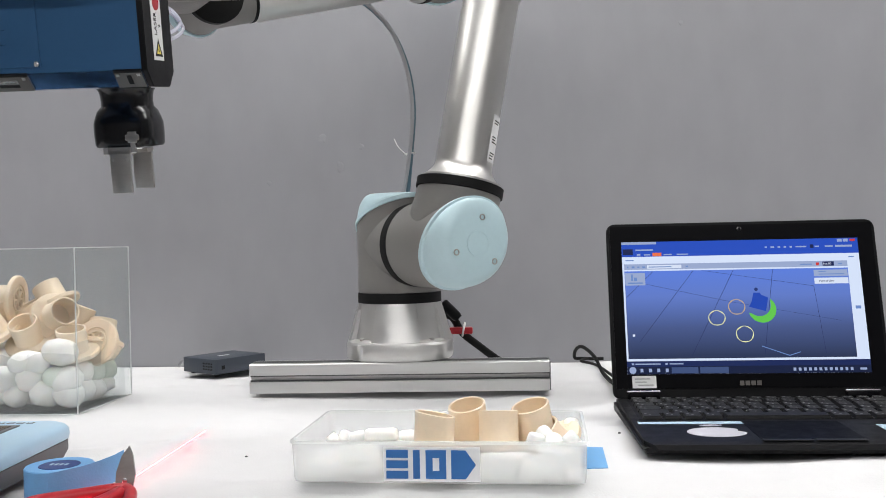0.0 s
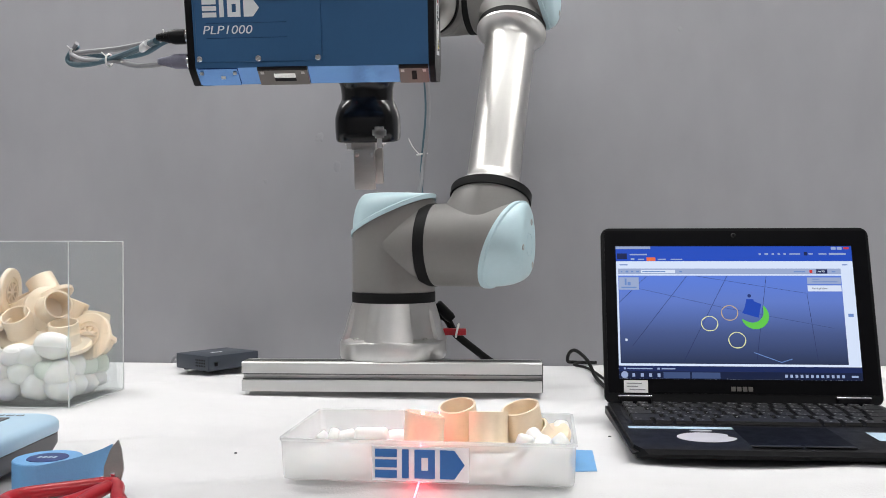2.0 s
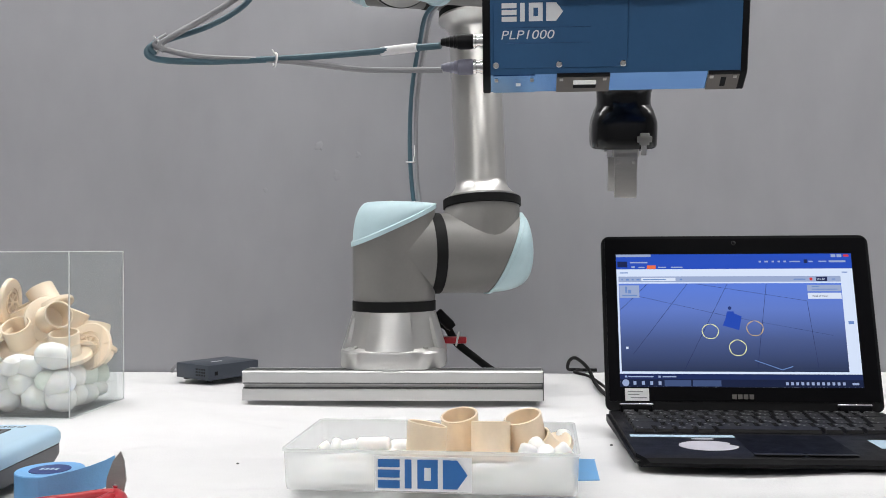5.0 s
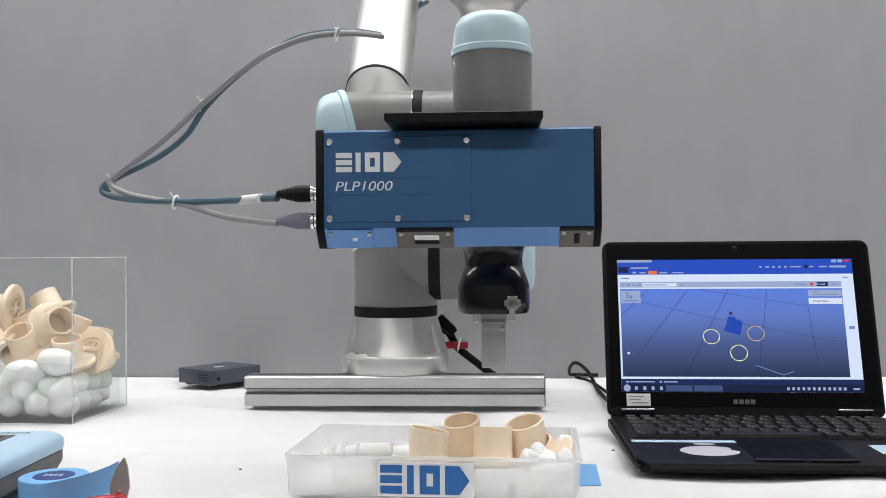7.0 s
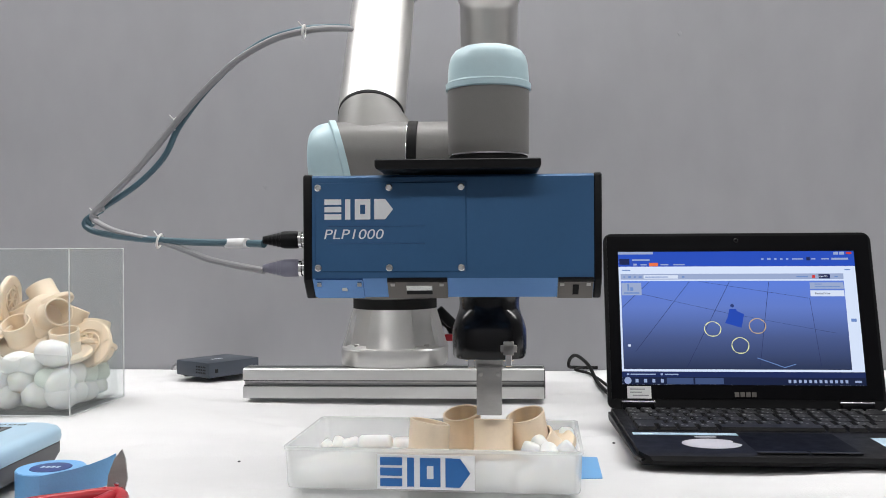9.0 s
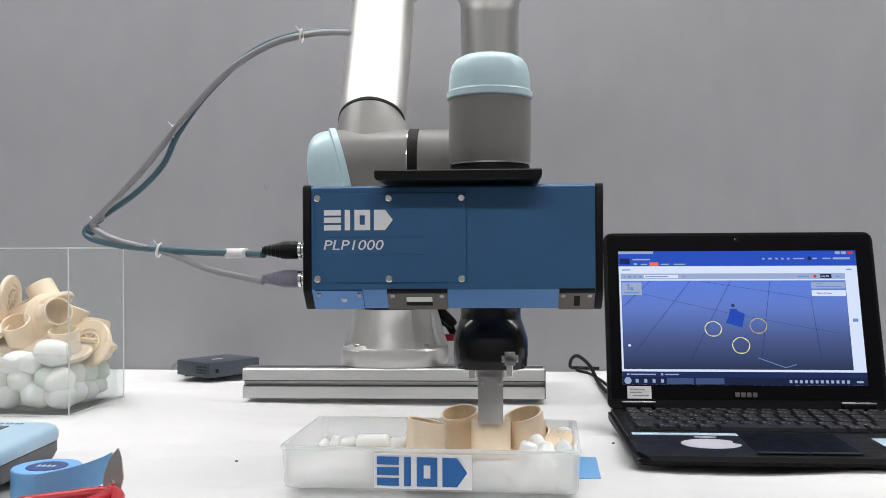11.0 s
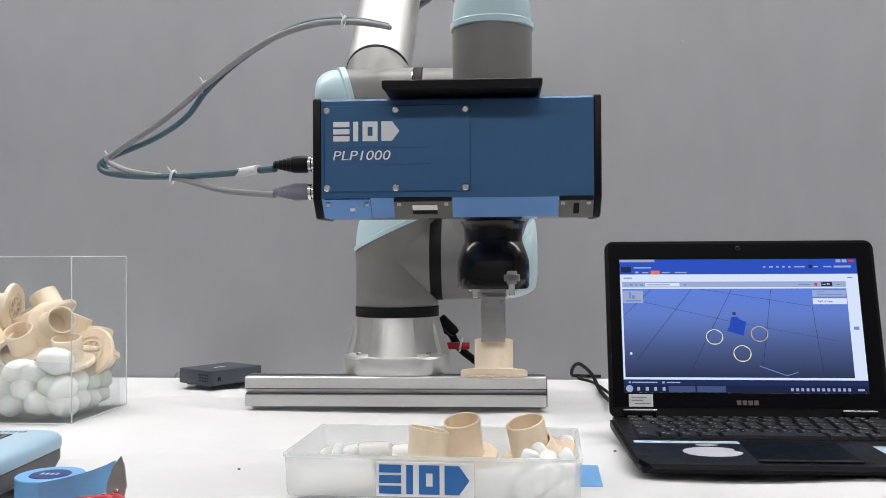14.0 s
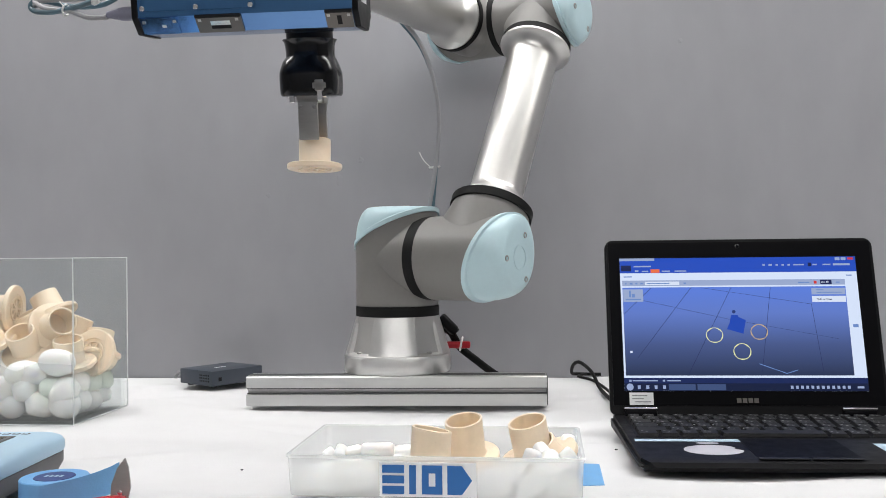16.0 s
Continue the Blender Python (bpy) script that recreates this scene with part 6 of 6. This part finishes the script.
def cables_behind():
    ob = thing("laptop_cable", "thin black power cable looping on the cloth", "cable")
    bm = bmesh.new()
    hose(bm, [(0.300, -0.18, 0.006), (0.292, -0.06, 0.004), (0.290, 0.06, 0.003), (0.282, 0.10, 0.022), (0.270, 0.16, 0.030), (0.262, 0.19, 0.022), (0.262, 0.215, 0.006), (0.275, 0.225, 0.003), (0.31, 0.22, 0.003)], 0.0028)
    hose(bm, [(0.305, -0.17, 0.006), (0.300, 0.02, 0.0035), (0.288, 0.14, 0.004), (0.270, 0.19, 0.0035), (0.285, 0.222, 0.0035)], 0.0022)
    part("cable_sheath", bm, RUBBER, ob)
    ob = thing("base_cable", "thick black cable leaving the arm's foot", "cable", pose(-0.0080, 0, 0))
    bm = bmesh.new()
    hose(bm, [(0.050, 0.050, 0.098), (0.075, 0.056, 0.090), (0.090, 0.060, 0.066), (0.115, 0.07, 0.044), (0.145, 0.085, 0.020), (0.175, 0.10, 0.006), (0.21, 0.12, 0.006)], 0.0058, 12)
    part("cable_sheath", bm, RUBBER, ob)
    bm = bmesh.new()
    lathe(bm, [(0.006, 0), (0.008, 0.002), (0.008, 0.028), (0.006, 0.034)], Matrix.Translation((0.062, 0.048, 0.112)) @ Matrix.Rotation(radians(135), 4, "Y"), 16)
    part("cable_gland", bm, BLACK, ob)
    ob = thing("red_connector", "red plug tied to the black base cable", "connector", pose(-0.0100, 0, -0.0080))
    bm = bmesh.new()
    box(bm, 0.074, 0.1085, 0.038, 0.052, 0.0735, 0.0835, 0.002, 2)
    part("connector_shell", bm, RED, ob)
    bm = bmesh.new()
    hose(bm, [(0.095 + 0.002 * math.sin(a), 0.046 + 0.013 * math.cos(a), 0.080 + 0.0095 * math.sin(a)) for a in [k * math.pi / 4 for k in range(9)]], 0.0016, 6, 3)
    part("cable_tie", bm, TIE, ob)


def crumbs():
    """Two dark specks on the cloth."""
    for x, y, r in ((-0.1080, -0.4410, 0.0011), (0.2580, -0.3500, 0.0013)):
        o = part("crumb", lump_mesh(r * 1.3, r, r * 0.7, r * 5000, 2.0, 0.3), DGREY)
        o.matrix_basis = pose(x, y, 0.0006)
        tagged(o, "tiny dark crumb lying on the white cloth", "crumb", "crumbs on the cloth")


def hanging_cables():
    """The loom that hangs behind the arm; local origin on the arm's axis."""
    ob = thing("cable_loom", "grey and teal cables hanging behind the arm", "cable")
    bm = bmesh.new()
    hose(bm, [(0.030, 0.035, 0.215), (0.034, 0.048, 0.26), (0.040, 0.055, 0.33), (0.046, 0.055, 0.40), (0.040, 0.050, 0.46), (0.022, 0.040, 0.51), (-0.005, 0.03, 0.545), (-0.03, 0.0, 0.565)], 0.0032)
    part("teal_cable", bm, TEAL, ob)
    bm = bmesh.new()
    hose(bm, [(0.018, 0.034, 0.215), (0.028, 0.041, 0.26), (0.040, 0.046, 0.33), (0.0465, 0.046, 0.40), (0.040, 0.041, 0.46), (0.022, 0.031, 0.513), (-0.005, 0.021, 0.548), (-0.030, -0.009, 0.568)], 0.0031)
    part("grey_cable", bm, GREYCABLE, ob)
    bm = bmesh.new()
    c = Vector((0.0385, 0.055, 0.335))
    hose(bm, [c + Vector((0.008 * math.cos(a), 0.006 * math.sin(a), 0.001 * math.cos(a))) for a in [k * math.pi / 4 for k in range(9)]], 0.0012, 6, 3)
    hose(bm, [c + Vector((-0.006, -0.004, 0)), c + Vector((-0.016, -0.006, 0.010)), c + Vector((-0.022, -0.006, 0.022))], 0.0008, 6, 3)
    part("cable_tie", bm, TIE, ob, "white cable tie")
    return ob


# seconds; shift and swing of the loom as the shoulder turns
LOOM_SWAY = [(0, -0.032, -12), (1.0, -0.027, -10), (1.5, 0.0, 0), (2.5, 0.0, 45), (3.5, 0.004, 95), (5.2, 0.004, 95), (6.5, -0.040, 100), (14.6, -0.040, 100), (15.3, -0.008, 45), (16.0, 0.009, 0)]


def laser_line():
    """Glowing red strips in place of the light line that the sensor throws: on the cloth before and behind the tray,
    and over what lies in the tray.
    """
    ob = thing("laser_line", "thin red laser line thrown across the cloth", "laser line")
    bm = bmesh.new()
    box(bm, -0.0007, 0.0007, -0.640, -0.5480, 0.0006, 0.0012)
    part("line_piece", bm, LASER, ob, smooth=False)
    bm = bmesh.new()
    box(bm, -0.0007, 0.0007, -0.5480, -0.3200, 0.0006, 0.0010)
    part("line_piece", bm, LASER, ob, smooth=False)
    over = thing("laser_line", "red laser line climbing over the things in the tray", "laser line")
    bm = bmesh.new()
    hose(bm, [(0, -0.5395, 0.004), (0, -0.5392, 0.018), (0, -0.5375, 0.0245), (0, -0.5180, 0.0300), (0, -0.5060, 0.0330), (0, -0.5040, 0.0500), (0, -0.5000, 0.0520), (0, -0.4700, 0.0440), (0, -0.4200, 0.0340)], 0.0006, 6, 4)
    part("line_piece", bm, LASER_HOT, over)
    return ob, over


def ceiling_lamps():
    first = None
    # the last two hang unseen behind the camera, added as frontal fill
    for lx, ly in LAMP_ROWS:
        if first is None:
            first = thing("ceiling_lamp", "white fluorescent ceiling lamp", "ceiling lamp", pose(lx, ly, 1.70), "ceiling lamps")
            bm = bmesh.new()
            box(bm, -0.62, 0.62, -0.15, 0.15, -0.045, 0.0, 0.006)
            part("lamp_housing", bm, CEIL, first)
            bm = bmesh.new()
            box(bm, -0.58, 0.58, -0.12, 0.12, -0.0495, -0.0455, 0.001, 1)
            part("diffuser", bm, TUBE_GLOW, first)
        else:
            copy_thing(first, pose(lx, ly, 1.70))


# ---------------- build ----------------
room()
table()
profile_rail()
robot = thing("robot_arm", "grey and silver robot arm with pale blue joint caps", "robot arm")
arm_base(robot)
SHOULDER = arm_shoulder(robot)
UPPER_ARM = arm_upper(robot)
FOREARM = arm_fore(robot)
WRIST = arm_wrist(robot)
MOUNT = arm_tool_mount(robot)
SENSOR = sensor()
GRIPPER, FINGERS = gripper()
HELD = fitting("cream plastic pipe fitting carried by the gripper", pose(0.1335, -0.487, 0.02), 0.0, 0.0335, "cream fittings in the tray")
tray()
acrylic_box()
laptop()
network_switch()
teach_pendant()
tape_roll()
scissors()
cables_behind()
LOOM = hanging_cables()
crumbs()
LINE, LINE_OVER = laser_line()
ceiling_lamps()



def motions():
    times = [k / 10 for k in range(161)]
    rows = {k: [] for k in ("shoulder", "upper", "fore", "wrist", "mount", "tool", "grip", "loom")}
    for t in times:
        tool, pitch = tool_pose(t)
        jx, jy, jz = tool @ Vector((0, J5_BACK, J4_UP))
        fold, more_turn, more_lean = tool_at(t, FOLD)
        th, lean, flean, er, ez, reach, dz = solve_arm(jx - AXIS_X, jy, jz, pitch, fold, radians(more_turn), radians(more_lean))
        turn = Matrix.Rotation(th, 4, "Z")
        up = Matrix.Translation((AXIS_X, 0, SHOULDER_Z))
        rows["shoulder"].append((t, up @ turn))
        rows["upper"].append((t, up @ turn @ Matrix.Rotation(lean, 4, "X")))
        rows["fore"].append((t, up @ turn @ Matrix.Translation((0, -er, ez)) @ Matrix.Rotation(flean, 4, "X")))
        rows["wrist"].append((t, up @ turn @ Matrix.Translation((0, -reach, dz)) @ Matrix.Rotation(pitch, 4, "X")))
        rows["mount"].append((t, tool @ Matrix.Translation((0, J5_BACK, J4_UP))))
        rows["tool"].append((t, tool))
        rows["grip"].append((t, tool @ Matrix.Translation((0, J5_BACK, 0))))
        dx, swing = tool_at(t, LOOM_SWAY)
        foot = Matrix.Translation((0.030, 0.038, 0.0))
        rows["loom"].append((t, Matrix.Translation((dx, 0, 0)) @ foot @ Matrix.Rotation(radians(swing), 4, "Z") @ foot.inverted()))
    for ob, k in ((SHOULDER, "shoulder"), (UPPER_ARM, "upper"), (FOREARM, "fore"), (WRIST, "wrist"), (MOUNT, "mount"), (SENSOR, "tool"), (GRIPPER, "grip"), (LOOM, "loom")):
        walk(ob, rows[k])
    # the cable loop swings round its plugs as the wrist turns
    root = bpy.data.objects[SENSOR["cables"]]
    at = root.location.copy()
    sway = [(0, -30), (1.0, -28), (1.5, -18), (2.0, -10), (2.5, -2), (3.0, 16), (3.5, 29), (5.2, 29), (6.3, 10), (7, 0), (14.6, 0), (15.3, 4), (15.6, 3), (16.0, -8)]
    lift = [(0, 8), (1.0, 12), (1.5, 32), (2.0, 40), (2.5, 34), (3.0, 17), (3.5, 10), (5.2, 10), (6.3, 5), (7.0, 0), (8.0, -4), (9.0, -8), (11.5, -9), (12.0, -6), (13.0, -1), (14.0, 3), (14.6, 4), (15.0, 11), (15.2, 18), (15.4, 29), (15.6, 33), (16.0, 36)]
    droop = [(0, 0), (1.0, -4), (1.5, -9), (2.0, -9), (2.5, -5), (3.0, -3), (3.5, -4.5), (5.2, -4.5), (6.3, 0), (16.0, 0)]
    run = bpy.data.objects[SENSOR["run"]]
    off = run.location - at
    pairs = [(t, Matrix.Translation(at) @ Matrix.Rotation(radians(tool_at(t, droop)[0]), 4, "Y") @ Matrix.Rotation(radians(tool_at(t, sway)[0]), 4, "Z"), radians(tool_at(t, lift)[0])) for t in times]
    walk(root, [(t, m) for t, m, a in pairs])
    walk(run, [(t, m @ Matrix.Translation(off) @ Matrix.Rotation(a, 4, "Y")) for t, m, a in pairs])
    # the program's picture changes when the new scan is in
    for key, dx, dy, dz in (("patch", 0.0230, 0, 0.0055), ("ring", -0.0275, 0, 0.0090), ("cloud", 0, 0, 0)):
        after = pose(0, 0.0016 if key == "cloud" else 0, 0)
        walk(SCREEN_BITS[key], [(0, pose(dx, dy, dz)), (3.08, pose(dx, dy, dz)), (3.16, after), (16.0, after)])
    # the glowing strips sweep with the sensor, and sink into the cloth when the sweep ends
    def line_x(t):
        return tool_at(min(t, 3.3))[0] + 0.0715
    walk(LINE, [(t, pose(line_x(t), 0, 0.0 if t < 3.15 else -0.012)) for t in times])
    # the tilt of the line follows the tray's turn; away from the tray its strip is under the table top
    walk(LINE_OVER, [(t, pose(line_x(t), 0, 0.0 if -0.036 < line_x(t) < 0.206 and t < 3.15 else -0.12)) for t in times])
    # the fingers close on the fitting at the lowest point
    for f, s in zip(FINGERS, (-1, 1)):
        walk(f, [(t, pose(0, s * g, 0)) for t, g in ((0, 0.0265), (10.0, 0.0265), (10.7, 0.0182), (16.0, 0.0182))])
    # the fitting rests in the tray, then goes with the gripper
    held = [(t, tool_pose(max(t, 10.9))[0] @ Matrix.Translation((0, J5_BACK, -0.1350)) @ Matrix.Rotation(radians(-11), 4, "X") @ Matrix.Translation((0, 0, -0.020))) for t in times]
    walk(HELD, held)


motions()
